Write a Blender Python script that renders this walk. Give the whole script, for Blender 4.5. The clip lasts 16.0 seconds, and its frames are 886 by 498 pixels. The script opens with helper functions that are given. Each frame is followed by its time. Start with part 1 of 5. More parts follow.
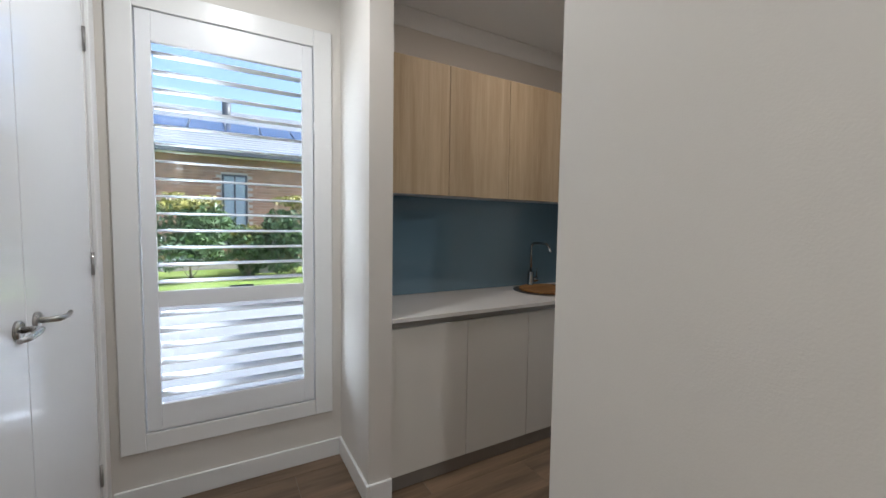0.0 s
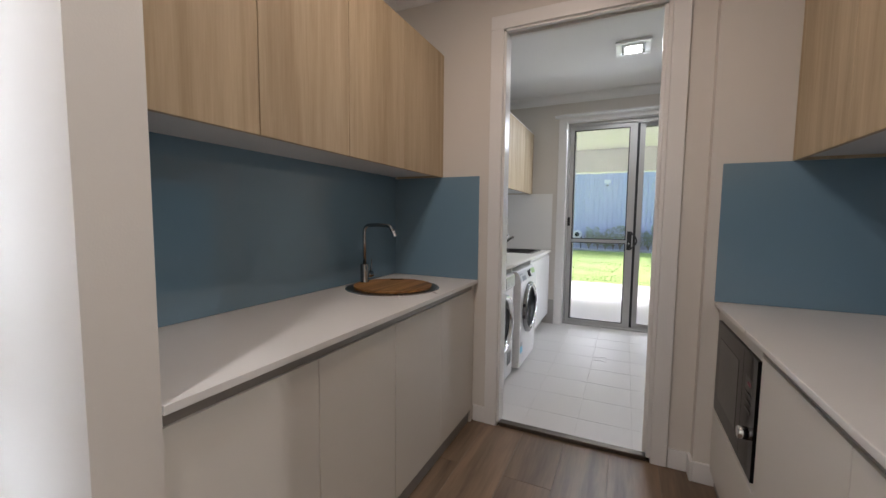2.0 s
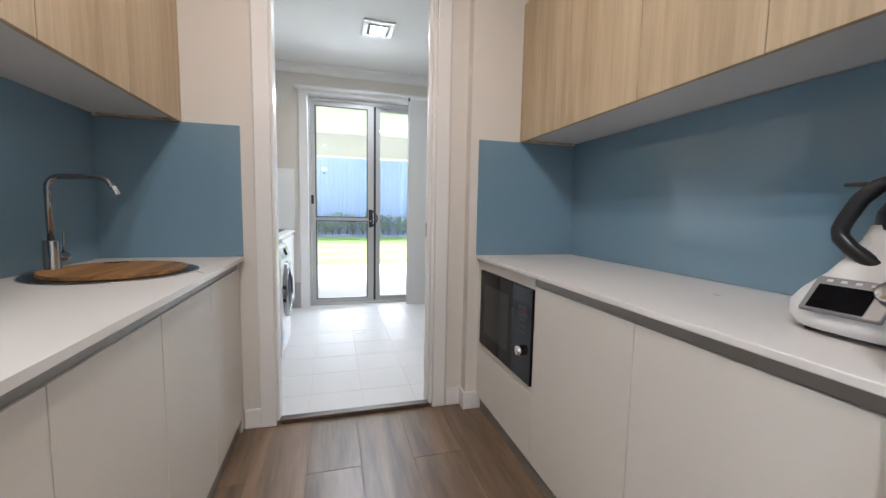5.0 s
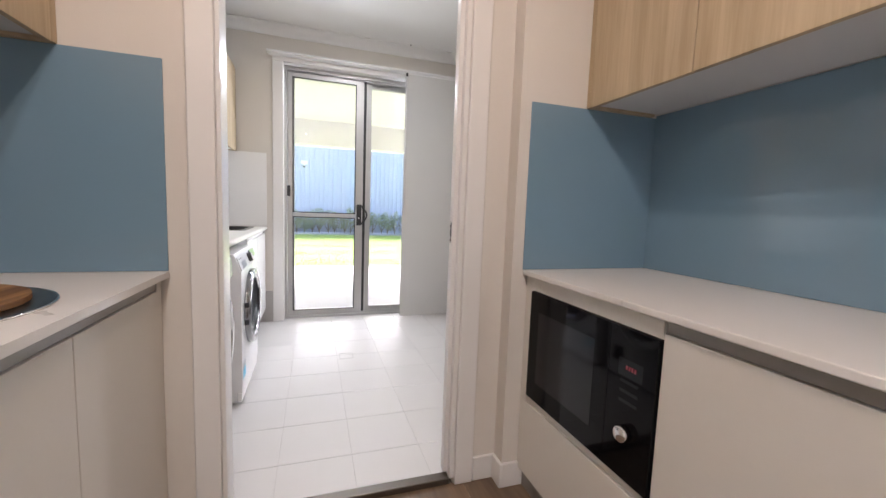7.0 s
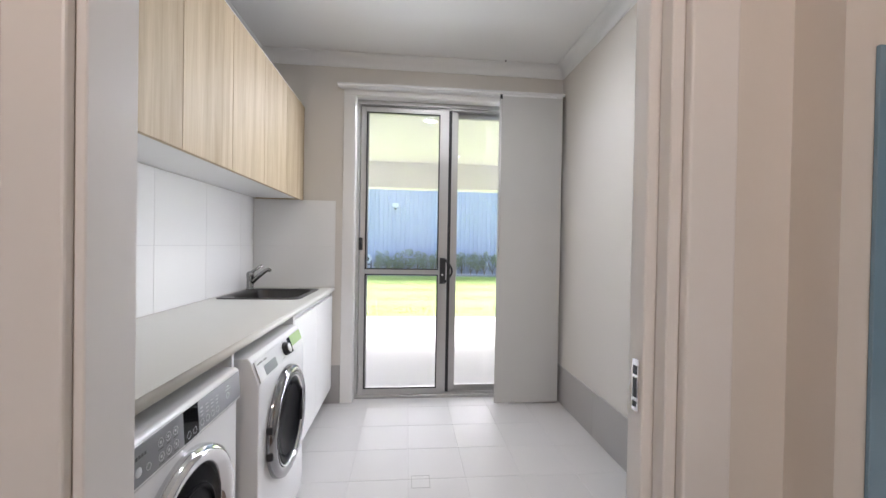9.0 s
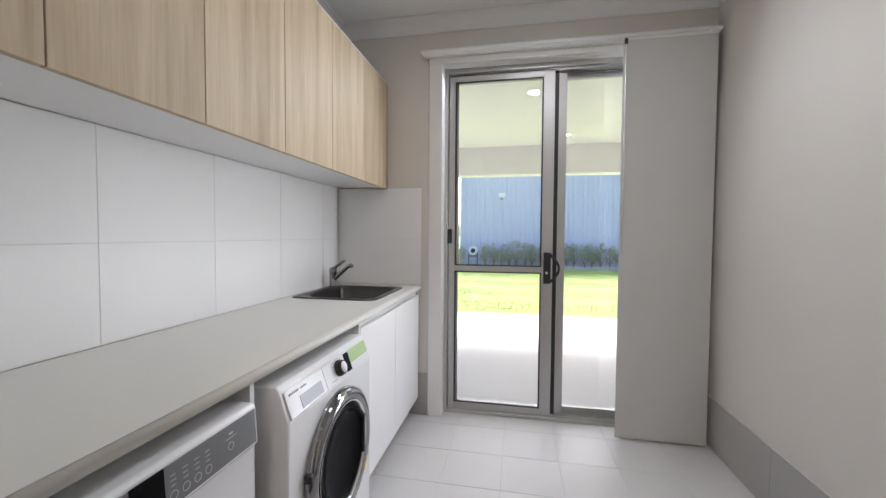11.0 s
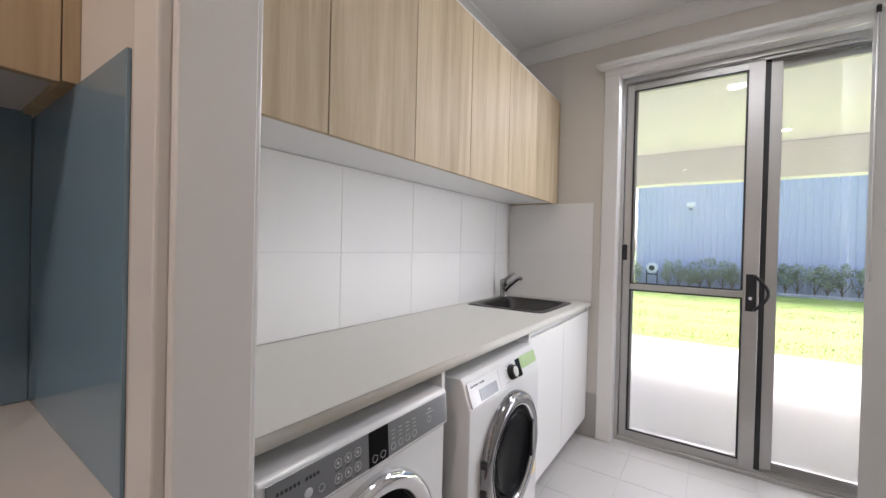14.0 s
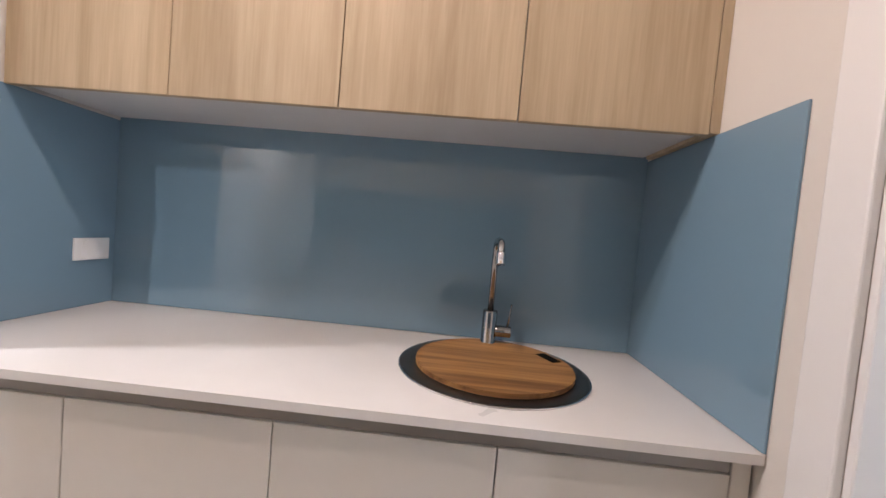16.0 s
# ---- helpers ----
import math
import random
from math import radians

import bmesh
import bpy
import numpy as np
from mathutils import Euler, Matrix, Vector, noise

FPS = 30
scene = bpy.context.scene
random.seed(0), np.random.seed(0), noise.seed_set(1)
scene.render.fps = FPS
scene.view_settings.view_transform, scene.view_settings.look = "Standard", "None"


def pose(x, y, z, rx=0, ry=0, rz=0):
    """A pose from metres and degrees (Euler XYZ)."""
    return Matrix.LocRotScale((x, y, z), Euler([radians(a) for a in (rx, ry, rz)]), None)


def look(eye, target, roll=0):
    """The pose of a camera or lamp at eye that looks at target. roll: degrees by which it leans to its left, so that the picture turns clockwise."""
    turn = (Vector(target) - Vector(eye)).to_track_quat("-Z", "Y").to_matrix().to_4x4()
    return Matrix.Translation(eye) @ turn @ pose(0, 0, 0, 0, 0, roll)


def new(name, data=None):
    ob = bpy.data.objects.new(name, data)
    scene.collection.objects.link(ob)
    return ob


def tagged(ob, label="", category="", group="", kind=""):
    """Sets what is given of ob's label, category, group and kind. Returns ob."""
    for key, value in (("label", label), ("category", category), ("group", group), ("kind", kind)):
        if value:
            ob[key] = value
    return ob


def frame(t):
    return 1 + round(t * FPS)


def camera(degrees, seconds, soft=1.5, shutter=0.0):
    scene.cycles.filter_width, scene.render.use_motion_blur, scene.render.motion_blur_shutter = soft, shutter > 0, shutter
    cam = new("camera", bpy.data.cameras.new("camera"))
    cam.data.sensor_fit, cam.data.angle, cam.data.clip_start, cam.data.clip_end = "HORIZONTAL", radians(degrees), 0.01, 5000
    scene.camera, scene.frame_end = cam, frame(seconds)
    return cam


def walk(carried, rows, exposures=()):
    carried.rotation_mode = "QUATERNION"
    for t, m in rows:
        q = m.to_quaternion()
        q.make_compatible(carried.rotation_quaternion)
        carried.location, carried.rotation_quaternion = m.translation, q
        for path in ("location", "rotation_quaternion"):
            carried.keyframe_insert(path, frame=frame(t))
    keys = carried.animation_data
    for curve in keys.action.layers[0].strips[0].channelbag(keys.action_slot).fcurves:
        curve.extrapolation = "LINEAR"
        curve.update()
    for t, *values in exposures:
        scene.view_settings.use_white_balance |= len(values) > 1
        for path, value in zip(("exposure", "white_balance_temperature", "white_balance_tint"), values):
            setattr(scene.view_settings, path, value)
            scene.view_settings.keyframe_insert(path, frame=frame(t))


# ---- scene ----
from math import cos, pi, sin

cam = camera(97.5, 16.0)
PATH = [
    (0, (1.972, 1.634, 1.373), (2.958, 3.37, 1.251), 0.8),
    (0.2, (1.971, 1.742, 1.363), (3.098, 3.39, 1.253), 1.0),
    (0.5, (1.994, 1.899, 1.338), (3.29, 3.419, 1.234), 1.0),
    (0.7, (2.021, 2.018, 1.347), (3.419, 3.444, 1.231), 1.1),
    (1, (2.06, 2.164, 1.329), (3.599, 3.436, 1.217), 1.1),
    (1.2, (2.085, 2.273, 1.318), (3.703, 3.443, 1.208), 0.9),
    (1.5, (2.156, 2.376, 1.306), (3.851, 3.43, 1.178), 0.9),
    (2, (2.251, 2.582, 1.286), (4.056, 3.427, 1.13), 0.6),
    (2.5, (2.293, 2.788, 1.189), (4.183, 3.414, 1.002), 0.2),
    (3, (2.295, 2.936, 1.182), (4.251, 3.303, 0.984), -0.1),
    (3.5, (2.31, 2.973, 1.176), (4.298, 3.068, 0.975), -0.1),
    (4, (2.324, 2.967, 1.18), (4.305, 2.775, 0.983), -0.1),
    (4.5, (2.345, 2.965, 1.182), (4.295, 2.558, 0.995), 0.2),
    (4.7, (2.352, 2.969, 1.169), (4.285, 2.487, 0.988), 0.5),
    (6.8, (3.016, 2.945, 1.102), (4.902, 2.312, 0.903), 2.1),
    (7, (3.117, 2.975, 1.122), (5.006, 2.345, 0.929), 2.1),
    (7.5, (3.341, 3.032, 1.196), (5.258, 2.477, 1.068), 1.8),
    (8, (3.569, 2.982, 1.234), (5.519, 2.543, 1.154), 1.4),
    (8.5, (3.795, 2.874, 1.266), (5.769, 2.562, 1.214), 1.2),
    (8.7, (3.876, 2.853, 1.265), (5.859, 2.593, 1.229), 1.1),
    (11, (4.479, 2.742, 1.273), (6.443, 3.115, 1.202), 0.4),
    (11.5, (4.476, 2.748, 1.273), (6.404, 3.276, 1.188), -0.0),
    (12, (4.472, 2.751, 1.277), (6.345, 3.443, 1.18), -0.1),
    (12.5, (4.465, 2.767, 1.282), (6.289, 3.582, 1.183), -0.1),
    (13, (4.452, 2.753, 1.266), (6.209, 3.704, 1.17), 0.3),
    (13.5, (4.435, 2.756, 1.262), (6.141, 3.797, 1.182), 0.7),
    (14, (4.358, 2.73, 1.282), (6.003, 3.867, 1.264), 1.4),
    (14.5, (4.167, 2.699, 1.268), (5.583, 4.112, 1.287), 2.9),
    (15, (4.033, 2.655, 1.266), (5.09, 4.353, 1.238), 4.2),
    (15.5, (3.931, 2.638, 1.264), (4.468, 4.564, 1.195), 4.7),
    (16, (3.965, 2.681, 1.26), (3.864, 4.676, 1.169), 5.1),
]
EXPOSURES = [(0.0, 1.72, 5600, 5), (1.0, 1.88, 5850, 8), (1.7, 1.92, 5950, 11), (2.3, 2.15, 6000, 12), (3.0, 2.4, 6400, 16), (3.6, 2.6, 5850, 8), (4.5, 2.8, 5550, 7), (7.0, 2.85, 6100, 15), (8.5, 2.65, 6000, 14), (11.0, 2.2, 6050, 14), (13.5, 2.25, 6150, 15), (14.5, 2.45, 6350, 17), (15.0, 2.7, 6600, 20), (15.5, 3.1, 6200, 19), (16.0, 3.2, 5850, 16)]
walk(cam, [(t, look(eye, target, roll)) for t, eye, target, roll in PATH], EXPOSURES)
SKY, SUN = 0.15, 1.5
HALL_W, PANTRY_W, LAUNDRY_W, HEAD_W, SIDE_W, WINDOW_W = 6.0, 2.2, 1.5, 2.2, 1.5, 0.85

# ---- world, sun and lamps ----
world = bpy.data.worlds.new("sky")
scene.world = world
world.use_nodes = True
wn = world.node_tree
sky = wn.nodes.new("ShaderNodeTexSky")
sky.sky_type = "NISHITA"
sky.sun_disc = False
sky.sun_elevation = radians(47)
sky.sun_rotation = radians(106)
sky.dust_density = 5.0
sky.air_density = 0.7
wn.nodes["Background"].inputs[1].default_value = SKY
wn.links.new(sky.outputs[0], wn.nodes["Background"].inputs[0])

sun_data = bpy.data.lights.new("sun", "SUN")
sun_data.energy = SUN
sun_data.angle = radians(10)
sun_data.color = (1.0, 0.98, 0.95)
sun = new("sun", sun_data)
sun.matrix_world = look((40, -12, 45), (40 - 6.45, -12 + 1.85, 45 - 7.2))


def disc_lamp(name, x, y, z, watts, colour, size):
    data = bpy.data.lights.new(name, "AREA")
    data.shape, data.size, data.energy, data.color = "DISK", size, watts, colour
    lamp = new(name, data)
    lamp.matrix_world = look((x, y, z), (x, y + 0.0001, z - 1))
    return lamp


WARM = (1.0, 0.92, 0.84)
PEACH = (1.0, 0.75, 0.58)
COOL = (1.0, 0.97, 0.93)
CEIL = 2.74
FZ = -0.022
# unseen downlights at assumed spots; the second is set by a shadow edge
DOWNLIGHTS = ((2.04, 0.75), (2.04, 3.16), (3.55, 2.95))
for px, py in DOWNLIGHTS:
    disc_lamp("downlight_lamp", px, py, CEIL - 0.012, PANTRY_W if px > 3 else (HALL_W if py < 2 else 0.62 * HALL_W), PEACH if px > 3 else WARM, 0.09)
disc_lamp("laundry_lamp", 5.985, 2.585, CEIL - 0.030, LAUNDRY_W, COOL, 0.13)
# added strip lamps, hidden at the sliding door and shuttered window, boost their daylight


def day_lamp(name, eye, target, width, height, watts, colour, spread):
    data = bpy.data.lights.new(name, "AREA")
    data.shape, data.size, data.size_y, data.energy, data.color = "RECTANGLE", width, height, watts, colour
    data.spread = radians(spread)
    lamp = new(name, data)
    lamp.matrix_world = look(eye, target)


day_lamp("door_head_fill", (7.168, 2.665, 2.36), (6.168, 2.665, 1.56), 1.08, 0.05, HEAD_W, (0.95, 0.97, 1.0), 150)
day_lamp("door_side_fill", (7.155, 2.072, 1.2), (6.555, 2.872, 1.2), 0.06, 2.1, SIDE_W, (0.98, 0.98, 1.0), 100)
day_lamp("window_side_fill", (1.660, 4.005, 1.36), (2.638, 3.797, 1.36), 0.04, 1.75, WINDOW_W, (0.92, 0.95, 1.0), 44)

# ---- helpers ----
rnd = random.Random(7)


def box(x0, x1, y0, y1, z0, z1, b=0.0015, seg=1, bm=None):
    """A box with bevelled edges, added to bm."""
    t = bmesh.new()
    bmesh.ops.create_cube(t, size=1.0)
    for v in t.verts:
        v.co = Vector(((x0 + x1) / 2 + v.co.x * (x1 - x0), (y0 + y1) / 2 + v.co.y * (y1 - y0), (z0 + z1) / 2 + v.co.z * (z1 - z0)))
    b = min(b, 0.45 * min(abs(x1 - x0), abs(y1 - y0), abs(z1 - z0)))
    if b > 0:
        bmesh.ops.bevel(t, geom=list(t.edges), offset=b, segments=seg, profile=0.5, affect="EDGES")
    return join(bm, t)


def join(bm, t):
    if bm is None:
        return t
    me = bpy.data.meshes.new("tmp")
    t.to_mesh(me)
    t.free()
    bm.from_mesh(me)
    bpy.data.meshes.remove(me)
    return bm


def cyl(p0, p1, r0, r1=None, n=20, b=0.0, bm=None, caps=True):
    """A round bar from p0 to p1."""
    r1 = r0 if r1 is None else r1
    t = bmesh.new()
    p0, p1 = Vector(p0), Vector(p1)
    d = p1 - p0
    bmesh.ops.create_cone(t, cap_ends=caps, segments=n, radius1=r0, radius2=r1, depth=d.length)
    if b > 0:
        rim = [e for e in t.edges if abs(e.verts[0].co.z - e.verts[1].co.z) < 1e-6]
        bmesh.ops.bevel(t, geom=rim, offset=b, segments=2, profile=0.5, affect="EDGES")
    m = Matrix.Translation((p0 + p1) / 2) @ d.to_track_quat("Z", "Y").to_matrix().to_4x4()
    bmesh.ops.transform(t, matrix=m, verts=t.verts)
    for f in t.faces:
        f.smooth = len(f.verts) == 4
    return join(bm, t)


def tube(points, r, n=14, bm=None):
    """A bent pipe along points, with round ends closed."""
    t = bmesh.new()
    pts = [Vector(p) for p in points]
    rings = []
    for i, p in enumerate(pts):
        d = (pts[min(i + 1, len(pts) - 1)] - pts[max(i - 1, 0)]).normalized()
        side = d.orthogonal().normalized() if i == 0 else (last - d * last.dot(d)).normalized()
        last = side
        up = d.cross(side)
        rr = r[i] if isinstance(r, (list, tuple)) else r
        rings.append([t.verts.new(p + side * rr * cos(2 * pi * k / n) + up * rr * sin(2 * pi * k / n)) for k in range(n)])
    for a, b2 in zip(rings, rings[1:]):
        for k in range(n):
            f = t.faces.new((a[k], a[(k + 1) % n], b2[(k + 1) % n], b2[k]))
            f.smooth = True
    t.faces.new(rings[0][::-1])
    t.faces.new(rings[-1])
    return join(bm, t)


def lathe(profile, centre, axis="z", n=40, sx=1.0, sy=1.0, bm=None, caps=True):
    """A turned shape: profile of (radius, height) about centre. axis y: height runs towards -y."""
    t = bmesh.new()
    rings = []
    for r, hgt in profile:
        ring = []
        for k in range(n):
            a = 2 * pi * k / n
            u, v = r * cos(a) * sx, r * sin(a) * sy
            co = Vector((u, v, hgt)) if axis == "z" else Vector((u, -hgt, v))
            ring.append(t.verts.new(co + Vector(centre)))
        rings.append(ring)
    for a, b2 in zip(rings, rings[1:]):
        for k in range(n):
            f = t.faces.new((a[k], a[(k + 1) % n], b2[(k + 1) % n], b2[k]))
            f.smooth = True
    if caps and profile[0][0] > 0.0005:
        t.faces.new(rings[0][::-1])
    if caps and profile[-1][0] > 0.0005:
        t.faces.new(rings[-1])
    bmesh.ops.recalc_face_normals(t, faces=t.faces)
    return join(bm, t)


def extrude(profile, axis, a, b, bm=None, bevel=0.0):
    """A prism: profile of two coordinates (the axes left, in order x y z) drawn from a to b along axis."""
    t = bmesh.new()

    def co(p, s):
        return {"x": (s, p[0], p[1]), "y": (p[0], s, p[1]), "z": (p[0], p[1], s)}[axis]
    lo = [t.verts.new(co(p, a)) for p in profile]
    hi = [t.verts.new(co(p, b)) for p in profile]
    t.faces.new(lo)
    t.faces.new(hi[::-1])
    for i in range(len(profile)):
        j = (i + 1) % len(profile)
        t.faces.new((lo[i], hi[i], hi[j], lo[j]))
    bmesh.ops.recalc_face_normals(t, faces=t.faces)
    if bevel > 0:
        bmesh.ops.bevel(t, geom=list(t.edges), offset=bevel, segments=2, profile=0.5, affect="EDGES")
    return join(bm, t)


def mesh_ob(name, bm, material):
    me = bpy.data.meshes.new(name)
    bm.to_mesh(me)
    bm.free()
    me.materials.append(material)
    return new(name, me)


def part(name, bm, material, parent, label=""):
    ob = mesh_ob(name, bm, material)
    ob.parent = parent
    if parent.type == "EMPTY":
        ob.matrix_parent_inverse = Matrix.Translation(-parent.location)
    return tagged(ob, label)


def thing(name, at, label, category, group="", kind=""):
    ob = new(name)
    ob.empty_display_size = 0.1
    ob.location = at
    return tagged(ob, label, category, group, kind)


def structure(name, bm, material, label="", category=""):
    return tagged(mesh_ob(name, bm, material), label, category, kind="structure")


# ---- materials ----
def material(name, colour, rough=0.5, metal=0.0, vary=0.06, scale=3.0, fine=60.0, bump=0.0, bump_scale=200.0, stretch=(1, 1, 1),
             rough_vary=0.06, per_object=0.0, coat=0.0, spec=0.5):
    m = bpy.data.materials.new(name)
    m.use_nodes = True
    nt = m.node_tree
    p = nt.nodes["Principled BSDF"]
    tc = nt.nodes.new("ShaderNodeTexCoord")
    mp = nt.nodes.new("ShaderNodeMapping")
    mp.inputs["Scale"].default_value = stretch
    if per_object:
        oi = nt.nodes.new("ShaderNodeObjectInfo")
        comb = nt.nodes.new("ShaderNodeCombineXYZ")
        for k in range(3):
            nt.links.new(oi.outputs["Random"], comb.inputs[k])
        off = nt.nodes.new("ShaderNodeVectorMath")
        off.operation = "MULTIPLY_ADD"
        off.inputs[1].default_value = (41, 67, 23)
        nt.links.new(comb.outputs[0], off.inputs[0])
        nt.links.new(tc.outputs["Object"], off.inputs[2])
        nt.links.new(off.outputs[0], mp.inputs[0])
    else:
        nt.links.new(tc.outputs["Object"], mp.inputs[0])
    n1, n2 = nt.nodes.new("ShaderNodeTexNoise"), nt.nodes.new("ShaderNodeTexNoise")
    n1.inputs["Scale"].default_value, n2.inputs["Scale"].default_value = scale, fine
    n1.inputs["Detail"].default_value, n2.inputs["Detail"].default_value = 4, 3
    for n in (n1, n2):
        nt.links.new(mp.outputs[0], n.inputs["Vector"])
    add = nt.nodes.new("ShaderNodeMath")
    add.operation = "MULTIPLY_ADD"
    nt.links.new(n2.outputs[0], add.inputs[0])
    add.inputs[1].default_value = 0.5
    nt.links.new(n1.outputs[0], add.inputs[2])
    rng = nt.nodes.new("ShaderNodeMapRange")
    rng.inputs[1].default_value, rng.inputs[2].default_value = 0.4, 1.1
    rng.inputs[3].default_value, rng.inputs[4].default_value = 1 - vary, 1 + vary
    nt.links.new(add.outputs[0], rng.inputs[0])
    last = rng.outputs[0]
    if per_object:
        r2 = nt.nodes.new("ShaderNodeMapRange")
        r2.inputs[3].default_value, r2.inputs[4].default_value = 1 - per_object, 1 + per_object
        nt.links.new(oi.outputs["Random"], r2.inputs[0])
        mul = nt.nodes.new("ShaderNodeMath")
        mul.operation = "MULTIPLY"
        nt.links.new(last, mul.inputs[0])
        nt.links.new(r2.outputs[0], mul.inputs[1])
        last = mul.outputs[0]
    vm = nt.nodes.new("ShaderNodeVectorMath")
    vm.operation = "SCALE"
    vm.inputs[0].default_value = colour
    nt.links.new(last, vm.inputs["Scale"])
    nt.links.new(vm.outputs[0], p.inputs["Base Color"])
    rr = nt.nodes.new("ShaderNodeMapRange")
    rr.inputs[3].default_value, rr.inputs[4].default_value = max(0.0, rough - rough_vary), min(1.0, rough + rough_vary)
    nt.links.new(n1.outputs[0], rr.inputs[0])
    nt.links.new(rr.outputs[0], p.inputs["Roughness"])
    p.inputs["Metallic"].default_value = metal
    p.inputs["Coat Weight"].default_value = coat
    p.inputs["Specular IOR Level"].default_value = spec
    if bump:
        n3 = nt.nodes.new("ShaderNodeTexNoise")
        n3.inputs["Scale"].default_value = bump_scale
        nt.links.new(mp.outputs[0], n3.inputs["Vector"])
        bp = nt.nodes.new("ShaderNodeBump")
        bp.inputs["Strength"].default_value, bp.inputs["Distance"].default_value = bump, 0.002
        nt.links.new(n3.outputs[0], bp.inputs["Height"])
        nt.links.new(bp.outputs[0], p.inputs["Normal"])
    return m


def timber(name, dark, light, stretch, scale, rough, per_object=0.1, streak=0.5, bump=0.08):
    """Grain drawn out along one axis; each piece gets its own stretch of grain."""
    m = bpy.data.materials.new(name)
    m.use_nodes = True
    nt = m.node_tree
    p = nt.nodes["Principled BSDF"]
    tc, mp, oi = (nt.nodes.new(k) for k in ("ShaderNodeTexCoord", "ShaderNodeMapping", "ShaderNodeObjectInfo"))
    off = nt.nodes.new("ShaderNodeVectorMath")
    off.operation = "MULTIPLY_ADD"
    comb = nt.nodes.new("ShaderNodeCombineXYZ")
    for k in range(3):
        nt.links.new(oi.outputs["Random"], comb.inputs[k])
    off.inputs[1].default_value = (37, 53, 71)
    nt.links.new(comb.outputs[0], off.inputs[0])
    nt.links.new(tc.outputs["Object"], off.inputs[2])
    mp.inputs["Scale"].default_value = stretch
    nt.links.new(off.outputs[0], mp.inputs[0])
    a, b2, c = (nt.nodes.new("ShaderNodeTexNoise") for _ in range(3))
    for n, s, d in ((a, scale, 5), (b2, scale * 6, 4), (c, scale * 0.22, 2)):
        n.inputs["Scale"].default_value, n.inputs["Detail"].default_value = s, d
        n.inputs["Distortion"].default_value = 0.4
        nt.links.new(mp.outputs[0], n.inputs["Vector"])
    s1 = nt.nodes.new("ShaderNodeMath")
    s1.operation = "MULTIPLY_ADD"
    nt.links.new(b2.outputs[0], s1.inputs[0])
    s1.inputs[1].default_value = streak
    nt.links.new(a.outputs[0], s1.inputs[2])
    s2 = nt.nodes.new("ShaderNodeMath")
    s2.operation = "MULTIPLY_ADD"
    nt.links.new(c.outputs[0], s2.inputs[0])
    s2.inputs[1].default_value = 0.7
    nt.links.new(s1.outputs[0], s2.inputs[2])
    ramp = nt.nodes.new("ShaderNodeMapRange")
    mid = (1 + streak + 0.7) / 2
    ramp.inputs[1].default_value, ramp.inputs[2].default_value = mid - 0.33, mid + 0.33
    nt.links.new(s2.outputs[0], ramp.inputs[0])
    mix = nt.nodes.new("ShaderNodeMix")
    mix.data_type = "RGBA"
    mix.inputs[6].default_value, mix.inputs[7].default_value = (*dark, 1), (*light, 1)
    nt.links.new(ramp.outputs[0], mix.inputs[0])
    r2 = nt.nodes.new("ShaderNodeMapRange")
    r2.inputs[3].default_value, r2.inputs[4].default_value = 1 - per_object, 1 + per_object
    nt.links.new(oi.outputs["Random"], r2.inputs[0])
    vm = nt.nodes.new("ShaderNodeVectorMath")
    vm.operation = "SCALE"
    nt.links.new(mix.outputs[2], vm.inputs[0])
    nt.links.new(r2.outputs[0], vm.inputs["Scale"])
    nt.links.new(vm.outputs[0], p.inputs["Base Color"])
    rr = nt.nodes.new("ShaderNodeMapRange")
    rr.inputs[3].default_value, rr.inputs[4].default_value = rough + 0.08, rough - 0.08
    nt.links.new(a.outputs[0], rr.inputs[0])
    nt.links.new(rr.outputs[0], p.inputs["Roughness"])
    bp = nt.nodes.new("ShaderNodeBump")
    bp.inputs["Strength"].default_value, bp.inputs["Distance"].default_value = bump, 0.001
    nt.links.new(s1.outputs[0], bp.inputs["Height"])
    nt.links.new(bp.outputs[0], p.inputs["Normal"])
    return m


def glass_mat(name, tint, rough=0.0, amount=1.0):
    m = bpy.data.materials.new(name)
    m.use_nodes = True
    p = m.node_tree.nodes["Principled BSDF"]
    p.inputs["Base Color"].default_value = (*tint, 1)
    p.inputs["Roughness"].default_value = rough
    p.inputs["Transmission Weight"].default_value = amount
    p.inputs["IOR"].default_value = 1.45
    return m


def glow_mat(name, colour, strength, base=(0.8, 0.8, 0.8)):
    m = bpy.data.materials.new(name)
    m.use_nodes = True
    p = m.node_tree.nodes["Principled BSDF"]
    p.inputs["Base Color"].default_value = (*base, 1)
    p.inputs["Emission Color"].default_value = (*colour, 1)
    p.inputs["Emission Strength"].default_value = strength
    return m


WALL = material("wall_paint", (0.66, 0.625, 0.575), 0.62, vary=0.015, scale=1.2, fine=90, bump=0.12, bump_scale=260)
CEILING = material("ceiling_paint", (0.80, 0.80, 0.79), 0.8, vary=0.012, bump=0.08, bump_scale=240)
TRIM = material("gloss_white_trim", (0.76, 0.75, 0.735), 0.33, vary=0.012, scale=2, bump=0.03, bump_scale=60)
DOORWHITE = material("white_door_paint", (0.76, 0.765, 0.78), 0.13, vary=0.012, scale=2, bump=0.04, bump_scale=40)
SHUTTER = material("white_shutter_paint", (0.80, 0.80, 0.81), 0.35, vary=0.012, bump=0.02)
LAMINATE = material("off_white_laminate", (0.665, 0.635, 0.58), 0.42, vary=0.015, scale=1.5, per_object=0.012, bump=0.05, bump_scale=500)
LWHITE = material("white_laminate", (0.74, 0.735, 0.725), 0.36, vary=0.012, scale=1.5, bump=0.04, bump_scale=500)
